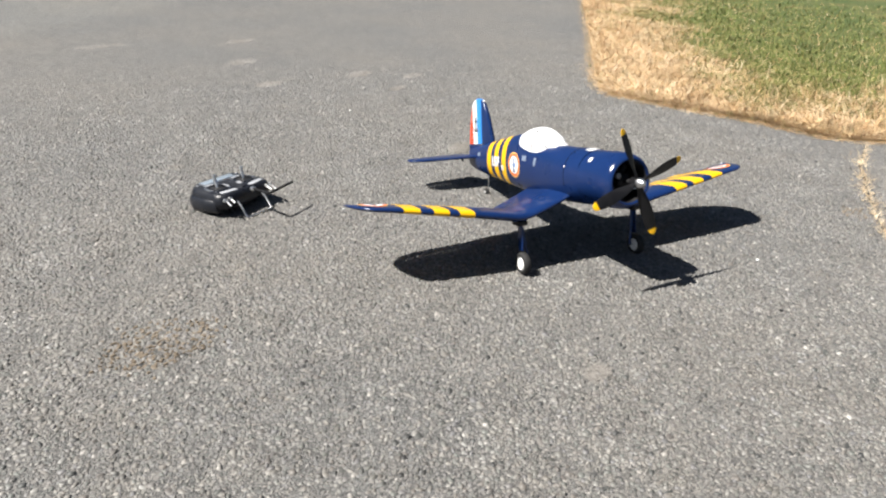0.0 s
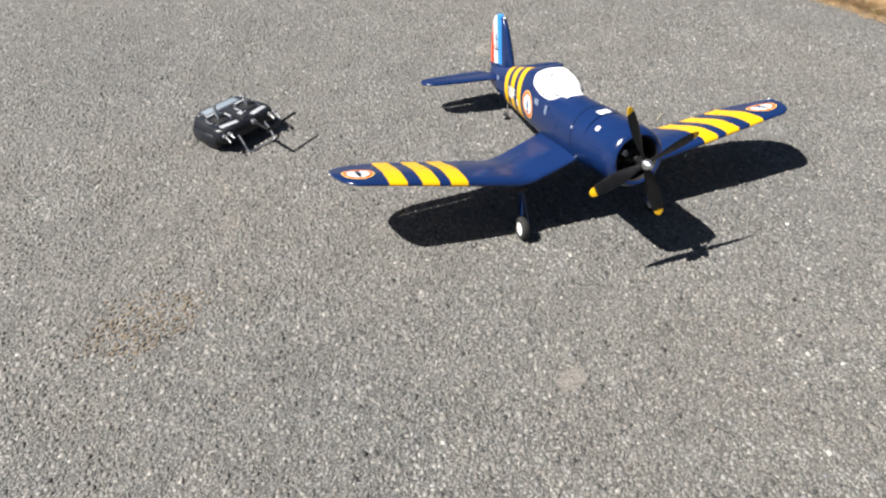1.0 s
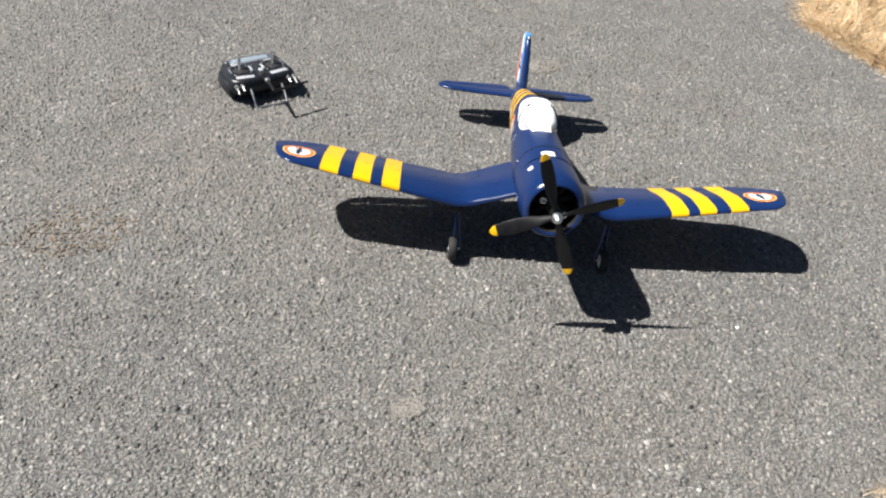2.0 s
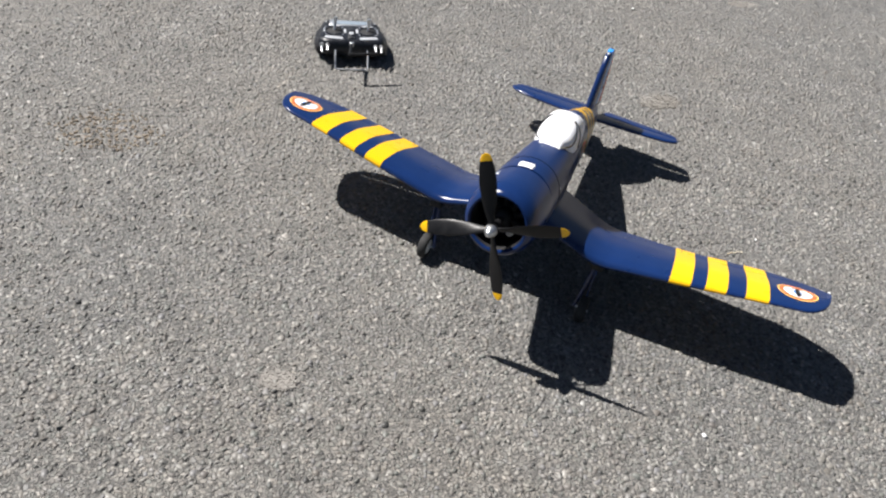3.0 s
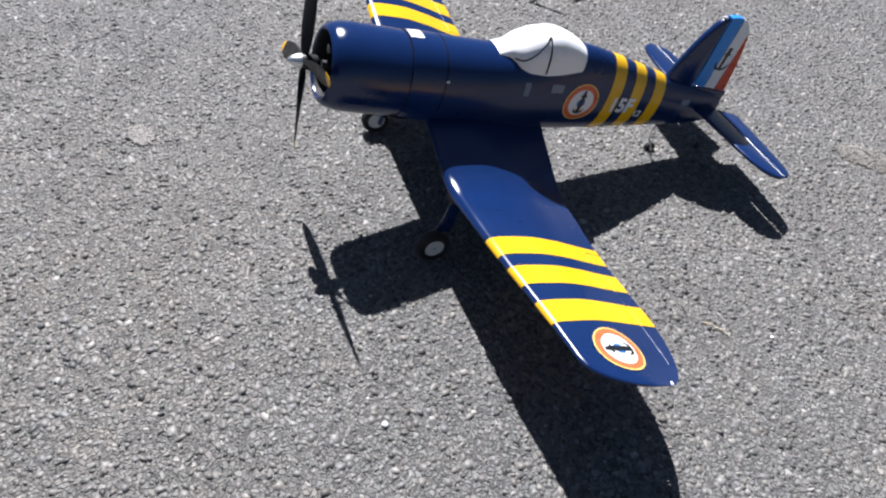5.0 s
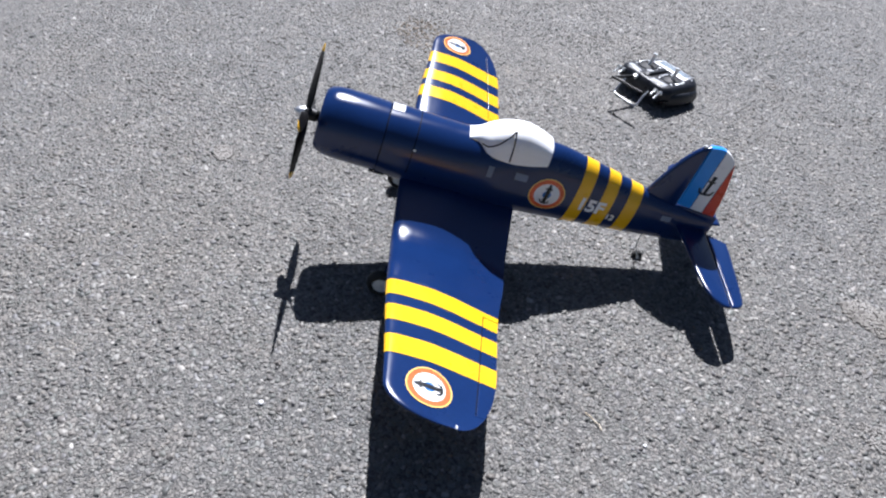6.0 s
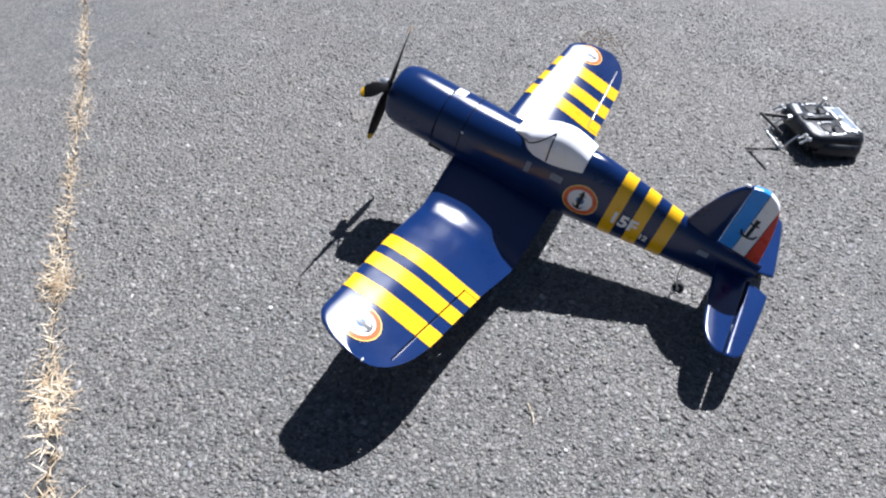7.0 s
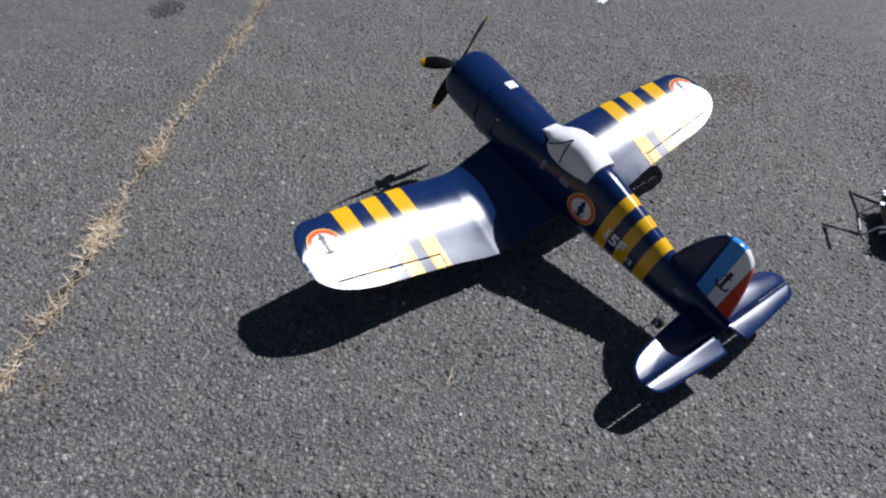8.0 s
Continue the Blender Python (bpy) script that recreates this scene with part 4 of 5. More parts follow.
def mark(y0, y1, z0, z1, side, material, label, name="marking"):
    bm = bmesh.new()
    rings(bm, [[flank(y, z, side, 0.0008) for y in np.linspace(y0, y1, 5)] for z in np.linspace(z0, z1, 5)], closed=False)
    return ppart(name, bm, material, fuselage, label)


for side in (1, -1):
    mark(0.392, 0.404, 0.020, 0.044, side, GREY_DECAL, "small grey-blue stencil")
    mark(0.452, 0.480, 0.030, 0.046, side, GREY_DECAL, "small grey-blue stencil")
    mark(0.805, 0.829, 0.022, 0.034, side, GREY_DECAL, "small pale tail marking")
    mark(0.2295, 0.235, 0.030, 0.034, side, WHITE, "tiny white hatch catch", "hatch_catch")


# tail surfaces
def plate(outline, thick, frame_of, rim=0.012, inner=None):
    """A flat tail surface with rounded rim: outline in its own plane, frame_of maps (u, v, h) to the airplane."""
    pts = [Vector((u, v)) for u, v in outline]
    area = sum(a.x * b.y - b.x * a.y for a, b in zip(pts, pts[1:] + pts[:1]))
    if area < 0:
        pts.reverse()
    n = len(pts)
    cen = sum(pts, Vector((0, 0))) / n

    def shrunk(d):
        out = []
        for i, p in enumerate(pts):
            e0, e1 = (p - pts[i - 1]).normalized(), (pts[(i + 1) % n] - p).normalized()
            m = Vector((-(e0 + e1).y, (e0 + e1).x))
            m = m.normalized() if m.length > 1e-6 else (cen - p).normalized()
            out.append(p + m * d / max(0.45, m.dot(Vector((-e0.y, e0.x)))))
        return out
    bm = bmesh.new()
    levels = [(rim, -0.5), (rim * 0.45, -0.42), (rim * 0.12, -0.25), (0.0, 0.0), (rim * 0.12, 0.25), (rim * 0.45, 0.42), (rim, 0.5)]
    rings(bm, [[frame_of(p.x, p.y, h * thick) for p in shrunk(d)] for d, h in levels])
    return bm


def curve_through(knots, per=6):
    """A closed outline through knots; a knot with a third value True is a sharp corner."""
    n, out = len(knots), []
    for i in range(n):
        p0, p1, p2, p3 = (knots[(i + k) % n] for k in (-1, 0, 1, 2))
        a, b = Vector(p1[:2]), Vector(p2[:2])
        m1 = Vector((0, 0)) if len(p1) > 2 else (b - Vector(p0[:2])) * 0.5
        m2 = Vector((0, 0)) if len(p2) > 2 else (Vector(p3[:2]) - a) * 0.5
        m1 = (b - a) if len(p1) > 2 else m1
        m2 = (b - a) if len(p2) > 2 else m2
        for k in range(per):
            s = k / per
            out.append(a * ((1 + 2 * s) * (1 - s) ** 2) + m1 * (s * (1 - s) ** 2) + b * (s * s * (3 - 2 * s)) + m2 * (s * s * (s - 1)))
    return [(p.x, p.y) for p in out]


upright = lambda u, v, h: Vector((h, u, v))
FIN = [(0.748, 0.060, True), (0.764, 0.115), (0.785, 0.169), (0.806, 0.2025), (0.8240, 0.2145, True), (0.8315, 0.030, True)]
fin = ppart("fin", plate(curve_through(FIN), 0.016, upright, 0.006), BLUE, None, "navy blue tail fin")
RUD = [(0.8245, 0.2150, True), (0.847, 0.2190), (0.869, 0.2135), (0.889, 0.1955), (0.902, 0.163), (0.914, 0.115), (0.924, 0.056, True), (0.8310, 0.062, True)]
bm = bmesh.new()
bmesh.ops.create_icosphere(bm, subdivisions=2, radius=0.0035, matrix=Matrix.Translation((0, 0.814, 0.2105)) @ Matrix.Diagonal((1, 1.7, 1, 1)))
ppart("fin_light", bm, WHITE, fin, "small white light on the fin tip")
rudder = ppart("rudder", plate(curve_through(RUD), 0.012, upright, 0.006), BLUE, None, "rudder banded in light blue, white and red with an anchor")


def band(u0t, u0b, u1t, u1b):
    """The slice of the rudder between two slanting lines, given at heights 0.21 and 0.06."""
    def line(v, t, b):
        return b + (t - b) * (v - 0.06) / 0.15
    poly = [Vector(p) for p in curve_through(RUD)]
    for t, b, sgn in ((u0t, u0b, 1), (u1t, u1b, -1)):
        out = []
        for p, q in zip(poly, poly[1:] + poly[:1]):
            dp, dq = sgn * (p.x - line(p.y, t, b)), sgn * (q.x - line(q.y, t, b))
            if dp >= 0:
                out.append(p)
            if dp * dq < 0:
                out.append(p + (q - p) * (dp / (dp - dq)))
        poly = out
    keep = [p for i, p in enumerate(poly) if (p - poly[i - 1]).length > 0.0008]
    return [(p.x, p.y) for p in keep]


for nm, args, m in (("light blue", (0.80, 0.80, 0.8585, 0.8625), LIGHT_BLUE), ("white", (0.8585, 0.8625, 0.8905, 0.8925), WHITE), ("red", (0.8905, 0.8925, 0.99, 0.99), RED)):
    ppart("band", plate(band(*args), 0.0134, upright, 0.001), m, rudder, f"{nm} rudder band")
for side in (1, -1):
    ppart("anchor", anchor(lambda u, v, s=side: Vector((s * 0.0074, 0.8695 + 1.2 * u, 0.1265 + 1.05 * v)), 0.037), INK, rudder, "black anchor mark")
bm = bmesh.new()
box(bm, (0.009, 0.10, 0.018), Matrix.Translation((0, 0.885, 0.047)), 0.003)
ppart("rudder_base", bm, BLUE, None, "dark blue foot of the rudder")

for side in (1, -1):
    stab = [(0.010 * side, 0.850, True), (0.06 * side, 0.855), (0.13 * side, 0.862), (0.205 * side, 0.873), (0.240 * side, 0.888), (0.2555 * side, 0.910), (0.2535 * side, 0.9255, True), (0.010 * side, 0.9255, True)]
    # the two halves are set a little unevenly
    set_, level = (-0.03, 0.0145) if side > 0 else (0.03, 0.017)
    s_ob = ppart("stabilizer", plate(curve_through(stab), 0.0088, lambda u, v, h, q=set_: Vector((u, v, level + h + (v - 0.905) * q)), 0.006), BLUE, None, "navy blue horizontal stabilizer")
    elev = [(0.016 * side, 0.9285, True), (0.253 * side, 0.9285, True), (0.247 * side, 0.947), (0.226 * side, 0.961), (0.16 * side, 0.968), (0.075 * side, 0.974), (0.032 * side, 0.975, True)]
    droop = 0.01 if side > 0 else -0.02
    ppart("elevator", plate(curve_through(elev), 0.0072, lambda u, v, h, q=droop: Vector((u, v, level + h + 0.0235 * set_ + (v - 0.9285) * q)), 0.006), BLUE, None, "navy blue elevator")
    bm = bmesh.new()
    box(bm, (0.003, 0.014, 0.016), Matrix.Translation((0.03 * side, 0.942, 0.004)), 0.001)
    ppart("control_horn", bm, BLACK, s_ob, "black control horn")
    bm = bmesh.new()
    box(bm, (0.125, 0.0034, 0.0070), Matrix.Translation((0.081 * side, 0.927, level - 0.002 + 0.022 * set_)), 0.0008)
    ppart("hinge", bm, LINE, s_ob, "dark elevator hinge")

# propeller
BLADE_R = 0.1485
b_ch = smooth_table([0.008, 0.03, 0.06, 0.09, 0.115, 0.133, 0.1435, 0.1485], [0.012, 0.020, 0.029, 0.0325, 0.030, 0.0235, 0.0165, 0.004])


def blade_ring(r, out=0.0):
    ch, th = b_ch(r) + out, 0.0065 * (1 - r / BLADE_R) + 0.0016
    beta = math.atan(0.17 / (2 * math.pi * max(r, 0.03))) + 0.12
    lp = []
    for k in np.linspace(0, 2 * math.pi, 16, endpoint=False):
        u, v = ch / 2 * math.cos(k), (th / 2 + out / 2) * math.sin(k)
        lp.append(Vector((-u * math.cos(beta) + v * math.sin(beta), -u * math.sin(beta) - v * math.cos(beta), r)))
    return lp


bm = bmesh.new()
turned(bm, [(0.026, 0.008), (0.020, 0.0135), (0.004, 0.0140), (-0.006, 0.0125), (-0.007, 0.0115), (-0.014, 0.0098), (-0.021, 0.0068), (-0.026, 0.0030), (-0.027, 0.0004)], seg=28)
hub = ppart("propeller_hub", bm, BLACK, None, "black propeller hub")
bm = bmesh.new()
turned(bm, [(-0.0055, 0.0130), (-0.008, 0.0128), (-0.015, 0.0108), (-0.022, 0.0074), (-0.027, 0.0032), (-0.0278, 0.0004)], seg=28)
ppart("spinner", bm, STEEL, hub, "bright metal spinner nut")
for k in range(4):
    turn = Matrix.Rotation(radians(-20.0 - 90 * k), 4, "Y")
    bm = bmesh.new()
    rings(bm, [[turn @ p for p in blade_ring(r)] for r in np.linspace(0.009, 0.1335, 16)])
    ppart("blade", bm, BLACK, hub, "black propeller blade")
    bm = bmesh.new()
    rings(bm, [[turn @ p for p in blade_ring(r, 0.0004)] for r in np.r_[np.linspace(0.1335, 0.1445, 5), 0.1465, 0.1481]])
    ppart("blade_tip", bm, YELLOW, hub, "yellow propeller blade tip")

# undercarriage
WHEEL = Vector((0.198, 0.2475, -0.2295))


def gear(side):
    c = Vector((side * WHEEL.x, WHEEL.y, WHEEL.z))
    top = Vector((side * 0.196, 0.262, -0.110))
    inner = c + Vector((-side * 0.020, 0.004, 0.0))
    bm = bmesh.new()
    rod(bm, top, top.lerp(inner, 0.55), 0.0062, 0.0062, 16)
    rod(bm, top.lerp(inner, 0.5), inner, 0.0042, 0.0042, 14)
    leg = ppart("gear_leg", bm, BLUE, None, "dark blue landing gear leg")
    bm = bmesh.new()
    rod(bm, inner, c + Vector((side * 0.013, 0, 0)), 0.0026)
    ppart("axle", bm, STEEL, leg, "steel axle")
    bm = bmesh.new()
    box(bm, (0.030, 0.040, 0.016), Matrix.Translation(top + Vector((0, 0, -0.006))), 0.004)
    ppart("bracket", bm, MATT_BLACK, leg, "black gear bracket")
    bm = bmesh.new()
    box(bm, (0.0035, 0.024, 0.070), Matrix.Translation(top.lerp(inner, 0.42) + Vector((side * 0.009, 0, 0))), 0.0012)
    ppart("gear_door", bm, BLUE, leg, "dark blue gear door")
    bm = bmesh.new()
    turned(bm, [(-0.0095, 0.0185), (-0.0110, 0.0225), (-0.0108, 0.0262), (-0.0085, 0.0292), (-0.0045, 0.0308), (0.0, 0.0313), (0.0045, 0.0308), (0.0085, 0.0292), (0.0108, 0.0262), (0.0110, 0.0225), (0.0095, 0.0185)], "x", 36, c, close=True)
    ppart("tyre", bm, RUBBER, leg, "black rubber tyre")
    bm = bmesh.new()
    turned(bm, [(-0.0092, 0.0005), (-0.0092, 0.0130), (-0.0070, 0.0150), (-0.0080, 0.0180), (-0.0088, 0.0192), (0.0088, 0.0192), (0.0080, 0.0180), (0.0070, 0.0150), (0.0092, 0.0130), (0.0092, 0.0050), (0.0104, 0.0048), (0.0104, 0.0004)], "x", 32, c)
    ppart("wheel_hub", bm, RIM, leg, "white plastic wheel hub")


for side in (1, -1):
    gear(side)

TAIL_WHEEL = Vector((0.0, 0.822, -0.1085))
bm = bmesh.new()
tube(bm, [(0, 0.800, -0.036), (0, 0.803, -0.070), (0, 0.808, -0.088), (0.007, 0.815, -0.098), (0.0085, 0.822, -0.1085)], 0.0017, 8)
tail_leg = ppart("tail_leg", bm, STEEL, None, "thin steel tail wheel leg")
bm = bmesh.new()
turned(bm, [(-0.0055, 0.004), (-0.006, 0.009), (-0.004, 0.0125), (0.0, 0.0135), (0.004, 0.0125), (0.006, 0.009), (0.0055, 0.004)], "x", 24, TAIL_WHEEL)
ppart("tyre", bm, RUBBER, tail_leg, "black rubber tail wheel")
bm = bmesh.new()
rod(bm, TAIL_WHEEL + Vector((-0.0066, 0, 0)), TAIL_WHEEL + Vector((0.0095, 0, 0)), 0.0035, None, 12)
ppart("wheel_hub", bm, RIM, tail_leg, "pale tail wheel hub")


# ---- radio transmitter ----
TX = pose(-0.869, 0.959, 0.0, 0, 0, 32.0)
tx = tagged(new("radio_transmitter"), "charcoal radio control transmitter lying face up on asphalt", "radio transmitter")
tx.matrix_basis = TX @ Matrix.Scale(1.05, 4)
# own axes: x along its width, y towards its lower edge (away from handle), z up
FACE = Matrix.Translation((0, 0, 0.058)) @ Matrix.Rotation(radians(5.0), 4, "X")


# the case leans back on its lower edge, its shoulder held up by the handle
TX_TILT = Matrix.Translation((0, 0.085, 0.0)) @ Matrix.Rotation(radians(-6.5), 4, "X") @ Matrix.Translation((0, -0.085, -0.008))


def tpart(name, bm, material, parent=None, label="", smooth=True):
    if name not in ("handle", "antenna", "antenna_tip", "antenna_socket"):
        bmesh.ops.transform(bm, matrix=TX_TILT @ Matrix.Diagonal((1.12, 1.16, 1.08, 1)), verts=bm.verts)
    return part(name, bm, material, parent or tx, label, None, smooth)


def outline(w0, w1, y0, y1, r, n=6):
    """A rounded trapezoid: widths at its two edges."""
    pts = []
    for cx, cy, a0 in ((w1 / 2 - r, y1 - r, 0), (-w1 / 2 + r, y1 - r, 90), (-w0 / 2 + r, y0 + r, 180), (w0 / 2 - r, y0 + r, 270)):
        for k in range(n + 1):
            a = radians(a0 + 90 * k / n)
            pts.append((cx + r * math.cos(a), cy + r * math.sin(a)))
    return pts


bm = bmesh.new()
lv = [(0.010, 0.76), (0.0115, 0.84), (0.015, 0.91), (0.021, 0.97), (0.030, 1.0), (0.040, 0.995), (0.048, 0.975), (0.054, 0.945), (0.058, 0.91), (0.0605, 0.86)]
rings(bm, [[Vector((x * f, y * f, z + y * 0.087 * (z / 0.06) * 0.4 + 0.003)) for x, y in outline(0.192, 0.178, -0.073, 0.080, 0.036, 8)] for z, f in lv])
body = tpart("body", bm, TX_BODY, None, "charcoal plastic case")
for sx in (-1, 1):
    bm = bmesh.new()
    rings(bm, [[Vector((sx * (0.094 + dx) + 0.010 * math.cos(k), y, 0.026 + 0.020 * math.sin(k))) for k in np.linspace(0, 6.283, 20, endpoint=False)] for y, dx in ((-0.045, -0.008), (-0.035, -0.003), (0.0, 0.0), (0.045, -0.004), (0.062, -0.012))])
    tpart("grip", bm, TX_BODY, body, "black rubber side grip")


def on_face(x, y, h=0.0):
    return FACE @ Vector((x, y, h))


def slab(x, y, sx, sy, h, bevel=0.0012, lift=0.0, turn=0.0):
    bm = bmesh.new()
    box(bm, (sx, sy, h), FACE @ Matrix.Translation((x, y, lift + h / 2)) @ Matrix.Rotation(turn, 4, "Z"), bevel)
    return bm


bm = bmesh.new()
rings(bm, [[on_face(x * f, 0.004 + (y - 0.004) * f, h) for x, y in outline(0.162, 0.152, -0.061, 0.069, 0.026, 8)] for h, f in ((0.0, 1.0), (0.0042, 1.0), (0.006, 0.97))])
panel = tpart("face_panel", bm, TX_FACE, body, "dark grey control panel")
for sx in (-1, 1):
    bm = bmesh.new()
    prof = [(0.0055, 0.027), (0.0085, 0.026), (0.0085, 0.022), (0.004, 0.0215)]
    loops = [[on_face(sx * 0.047 + r * math.cos(k), -0.004 + r * math.sin(k), h) for k in np.linspace(0, 6.283, 32, endpoint=False)] for h, r in prof]
    rings(bm, loops, cap=False)
    tpart("gimbal_ring", bm, TX_BODY, panel, "black round stick surround")
    bm = bmesh.new()
    loops = [[on_face(sx * 0.047 + r * math.cos(k), -0.004 + r * math.sin(k), h) for k in np.linspace(0, 6.283, 32, endpoint=False)] for h, r in ((0.0064, 0.0222), (0.0068, 0.015), (0.009, 0.008), (0.0095, 0.0005))]
    rings(bm, loops)
    tpart("gimbal_cup", bm, MATT_BLACK, panel, "matt black stick cup")
    bm = bmesh.new()
    lean_y = 0.010 if sx > 0 else 0.016
    rod(bm, on_face(sx * 0.047, -0.004, 0.008), on_face(sx * 0.047 + 0.002, -0.004 + lean_y * 0.5, 0.024), 0.0034)
    rod(bm, on_face(sx * 0.047 + 0.002, -0.004 + lean_y * 0.5, 0.022), on_face(sx * 0.047 + 0.003, -0.004 + lean_y * 0.7, 0.036), 0.0052, 0.0046)
    rod(bm, on_face(sx * 0.047 + 0.003, -0.004 + lean_y * 0.7, 0.036), on_face(sx * 0.047 + 0.0032, -0.004 + lean_y * 0.75, 0.042), 0.0062, 0.0056)
    tpart("stick", bm, STEEL, panel, "bright metal control stick")
    tpart("trim_lever", slab(sx * 0.048, -0.050, 0.050, 0.015, 0.006, 0.001, 0.003, sx * 0.14), LABEL_WHITE, panel, "pale printed trim strip")
    tpart("trim_lever", slab(sx * 0.017, -0.004, 0.007, 0.026, 0.003, 0.001, 0.004), LABEL_WHITE, panel, "pale printed trim strip")
# bright screws and plates round the sticks
for sx in (-1, 1):
    for dx, dy in ((-0.023, -0.022), (0.023, -0.022), (-0.023, 0.022), (0.023, 0.022)):
        bm = bmesh.new()
        rod(bm, on_face(sx * 0.047 + dx, -0.004 + dy, 0.005), on_face(sx * 0.047 + dx, -0.004 + dy, 0.0074), 0.0032, 0.0028, 10)
        tpart("screw", bm, STEEL, panel, "bright screw head")
    tpart("stick_plate", slab(sx * 0.047, 0.026, 0.030, 0.006, 0.003, 0.0008, 0.0048), LABEL_WHITE, panel, "pale printed stick scale")
    tpart("stick_plate", slab(sx * 0.074, -0.002, 0.006, 0.026, 0.003, 0.0008, 0.0048), STEEL, panel, "bright edge plate")
# raised spine between the sticks
bm = bmesh.new()
rings(bm, [[on_face(x * w, y, h) for x, h in ((-1, 0.004), (-0.72, 0.011 * k + 0.004), (0, 0.014 * k + 0.004), (0.72, 0.011 * k + 0.004), (1, 0.004))] for y, w, k in ((-0.058, 0.012, 0.55), (-0.050, 0.013, 0.9), (-0.020, 0.011, 1.0), (0.010, 0.008, 0.8), (0.024, 0.005, 0.3))])
tpart("spine", bm, TX_FACE, panel, "raised slate grey centre ridge")
tpart("name_plate", slab(0.0, -0.040, 0.012, 0.016, 0.002, 0.0006, 0.0165), LABEL_WHITE, panel, "pale blank name plate")
tpart("screen", slab(0.0, 0.047, 0.104, 0.024, 0.003, 0.001, 0.0054), SCREEN, panel, "pale blue-grey lcd screen")
tpart("screen_frame", slab(0.0, 0.047, 0.122, 0.033, 0.0025, 0.001, 0.0050), STEEL, panel, "bright metal screen frame")
for sx in (-1, 1):
    for k in range(3):
        tpart("button", slab(sx * (0.061 + 0.008 * (k % 2)), 0.040 + 0.008 * k, 0.006, 0.005, 0.003, 0.0008, 0.0055), LABEL_WHITE if k == 1 else TX_BODY, panel, "small push button")
# switches on the shoulder
for x, ln in ((-0.082, 0.020), (-0.066, 0.014), (0.066, 0.014), (0.082, 0.020)):
    bm = bmesh.new()
    base = Vector((x, -0.068, 0.046))
    rod(bm, base, base + Vector((0, -0.008, 0.001)), 0.0058, None, 12)
    rod(bm, base + Vector((0, -0.006, 0.001)), base + Vector((0.001, -0.012 - ln * 0.5, 0.002 - ln * 0.75)), 0.0020, 0.0031, 10)
    tpart("switch", bm, STEEL, body, "bright metal toggle switch")
# carrying handle of bent wire, standing on the ground in front
bm = bmesh.new()
tube(bm, [(-0.049, -0.075, 0.050), (-0.050, -0.095, 0.036), (-0.050, -0.116, 0.008), (-0.047, -0.120, 0.0042), (-0.040, -0.121, 0.0040), (0.040, -0.121, 0.0040), (0.047, -0.120, 0.0042), (0.050, -0.116, 0.008), (0.050, -0.095, 0.036), (0.049, -0.075, 0.050)], 0.0030, 10)
tpart("handle", bm, STEEL, None, "bright bent wire carrying handle")
# antenna: stub forward, then folded sideways
inv = (TX @ Matrix.Scale(1.05, 4)).inverted()
a0, a1, a2 = (inv @ Vector(p) for p in ((-0.815, 0.872, 0.081), (-0.779, 0.797, 0.088), (-0.686, 0.870, 0.090)))
bm = bmesh.new()
rod(bm, a0, a1, 0.0050, 0.0042, 14)
antenna = tpart("antenna", bm, BLACK, None, "black folding antenna")
bm = bmesh.new()
rod(bm, a1 + (a1 - a2).normalized() * 0.005, a2, 0.0042, 0.0036, 14)
tpart("antenna_tip", bm, BLACK, antenna, "black antenna rod folded sideways")
bm = bmesh.new()
box(bm, (0.014, 0.014, 0.012), Matrix.Translation(a0), 0.003)
tpart("antenna_socket", bm, STEEL, antenna, "bright antenna socket")
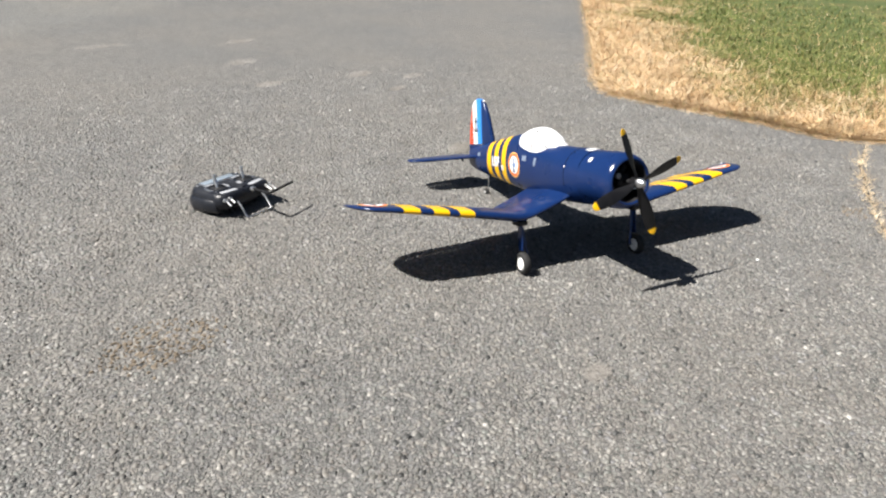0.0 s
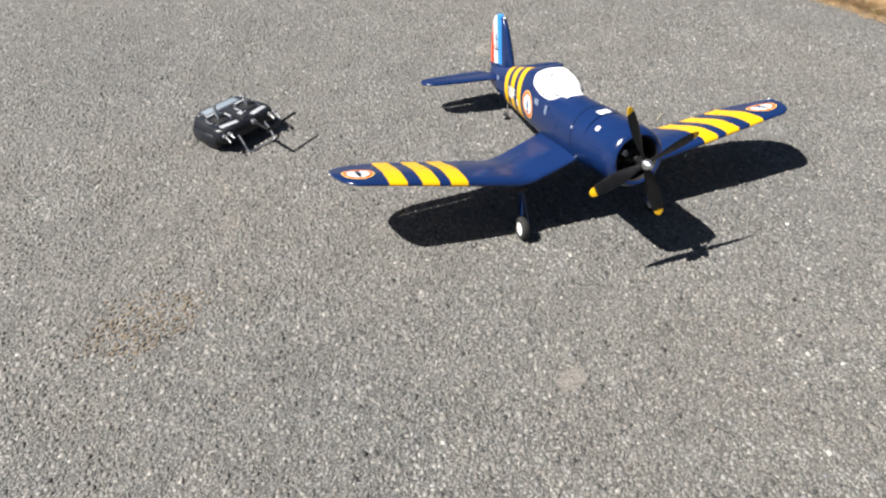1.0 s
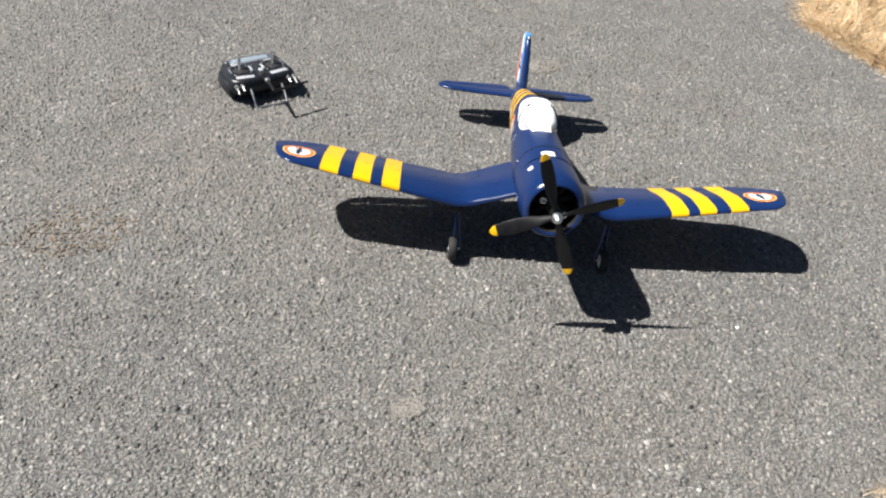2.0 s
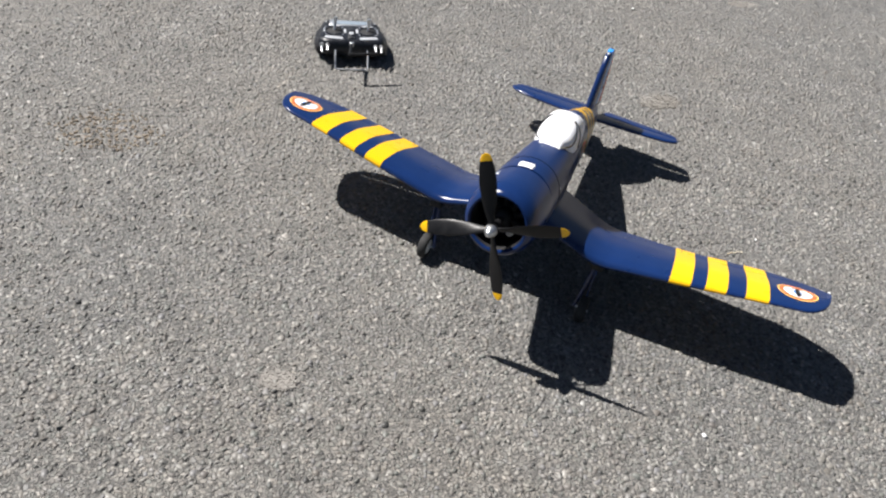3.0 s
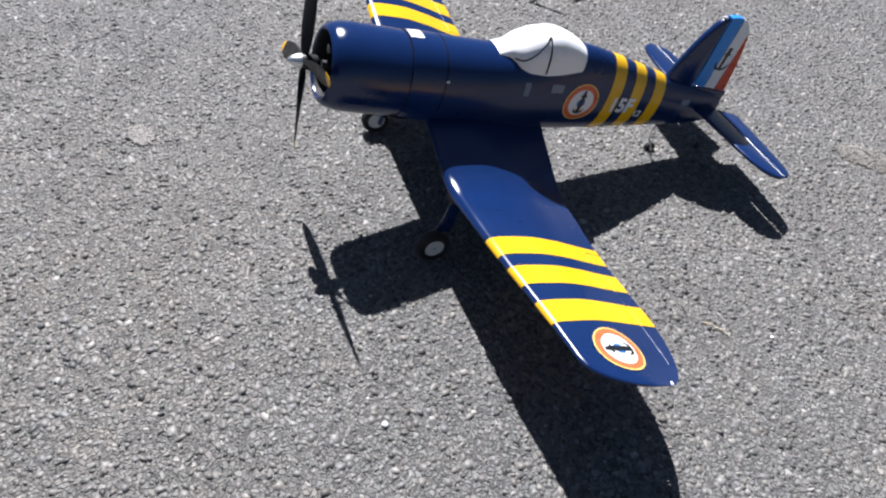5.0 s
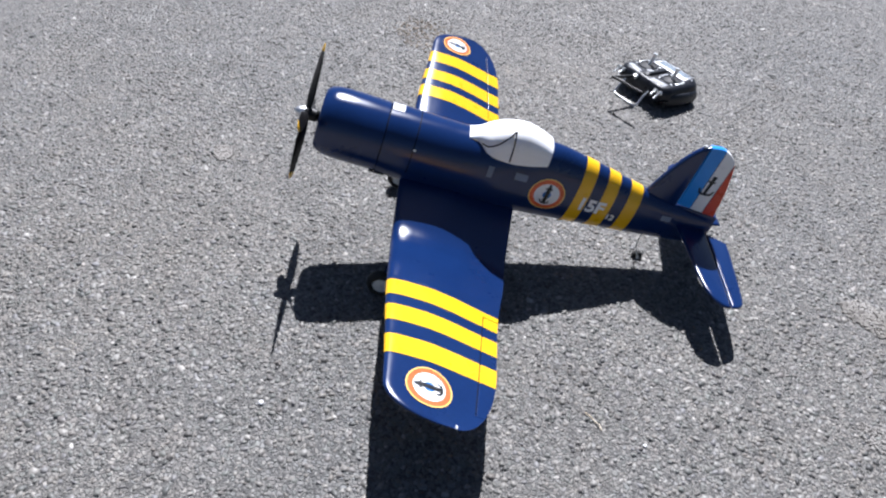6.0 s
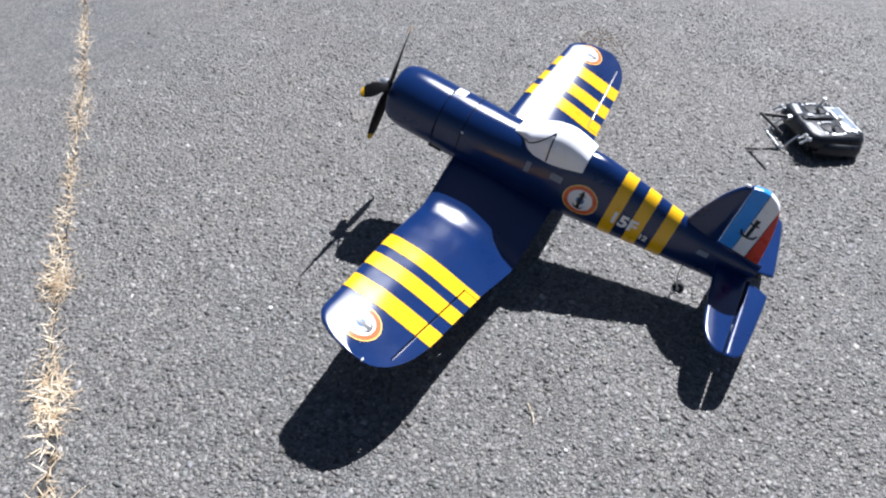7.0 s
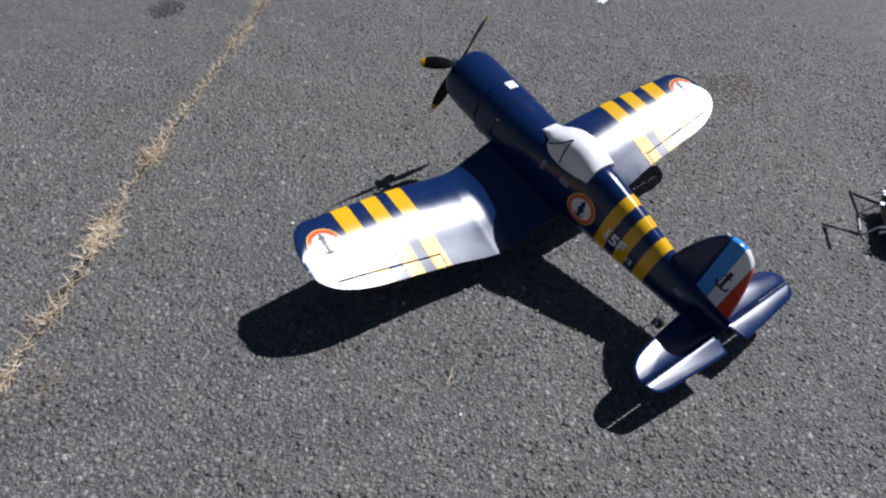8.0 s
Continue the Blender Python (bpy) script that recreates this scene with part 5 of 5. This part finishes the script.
for x, y in ((-0.06, -0.045), (0.06, -0.045), (-0.06, 0.055), (0.06, 0.055)):
    bm = bmesh.new()
    rod(bm, (x, y, 0.0075), (x, y, 0.024), 0.006, None, 12)
    tpart("foot", bm, RUBBER, body, "black rubber foot")


# ---- small things on the asphalt ----
def pebble(x, y, r, material, label, seed, name="pebble"):
    bm = bmesh.new()
    bmesh.ops.create_icosphere(bm, subdivisions=2, radius=r)
    for v in bm.verts:
        v.co *= 1 + 0.35 * noise.noise(v.co * (1.2 / r) + Vector((seed, 0, 0)))
        v.co.z *= 0.6
    low = min(v.co.z for v in bm.verts)
    return thing(name, bm, material, label, "pebble", group="loose pebbles", at=pose(x, y, -low, 0, 0, seed * 40))


pebble(0.333, -0.242, 0.0048, PEBBLE, "small black pebble lying on asphalt", 1)


def twig(x, y, a, ln, seed):
    rng = random.Random(seed)
    bm = bmesh.new()
    pts, px, py = [], x, y
    for k in range(5):
        pts.append((px, py, 0.0016 + 0.004 * (k % 2)))
        a += rng.uniform(-0.25, 0.25)
        px, py = px + math.cos(a) * ln / 4, py + math.sin(a) * ln / 4
    tube(bm, pts, 0.0012, 6)
    thing("straw_stalk", bm, STRAW, "short bleached straw stalk lying on asphalt", "straw stalk", group="loose stalks")


twig(0.466, 0.606, 0.40, 0.046, 2)
for k, (x, y, r) in enumerate([(0.528, 0.709, 0.0034), (0.510, 0.007, 0.0050), (-0.127, 1.974, 0.0060)]):
    pebble(x, y, r, PAPER, "tiny white stone chip lying on asphalt", 3 + k)


def scrap(x, y, size, seed):
    rng = random.Random(seed)
    bm = bmesh.new()
    bmesh.ops.create_grid(bm, x_segments=5, y_segments=4, size=size / 2)
    for v in bm.verts:
        v.co = Vector((v.co.x * 1.6 + rng.uniform(-0.002, 0.002), v.co.y, 0.003 + rng.uniform(0, 0.006)))
    bmesh.ops.solidify(bm, geom=bm.faces, thickness=0.0006)
    thing("paper_scrap", bm, PAPER, "crumpled white paper scrap lying on asphalt", "paper scrap", at=pose(x, y, 0.0, 0, 0, 20), smooth=False)


scrap(-1.35, -0.62, 0.03, 5)
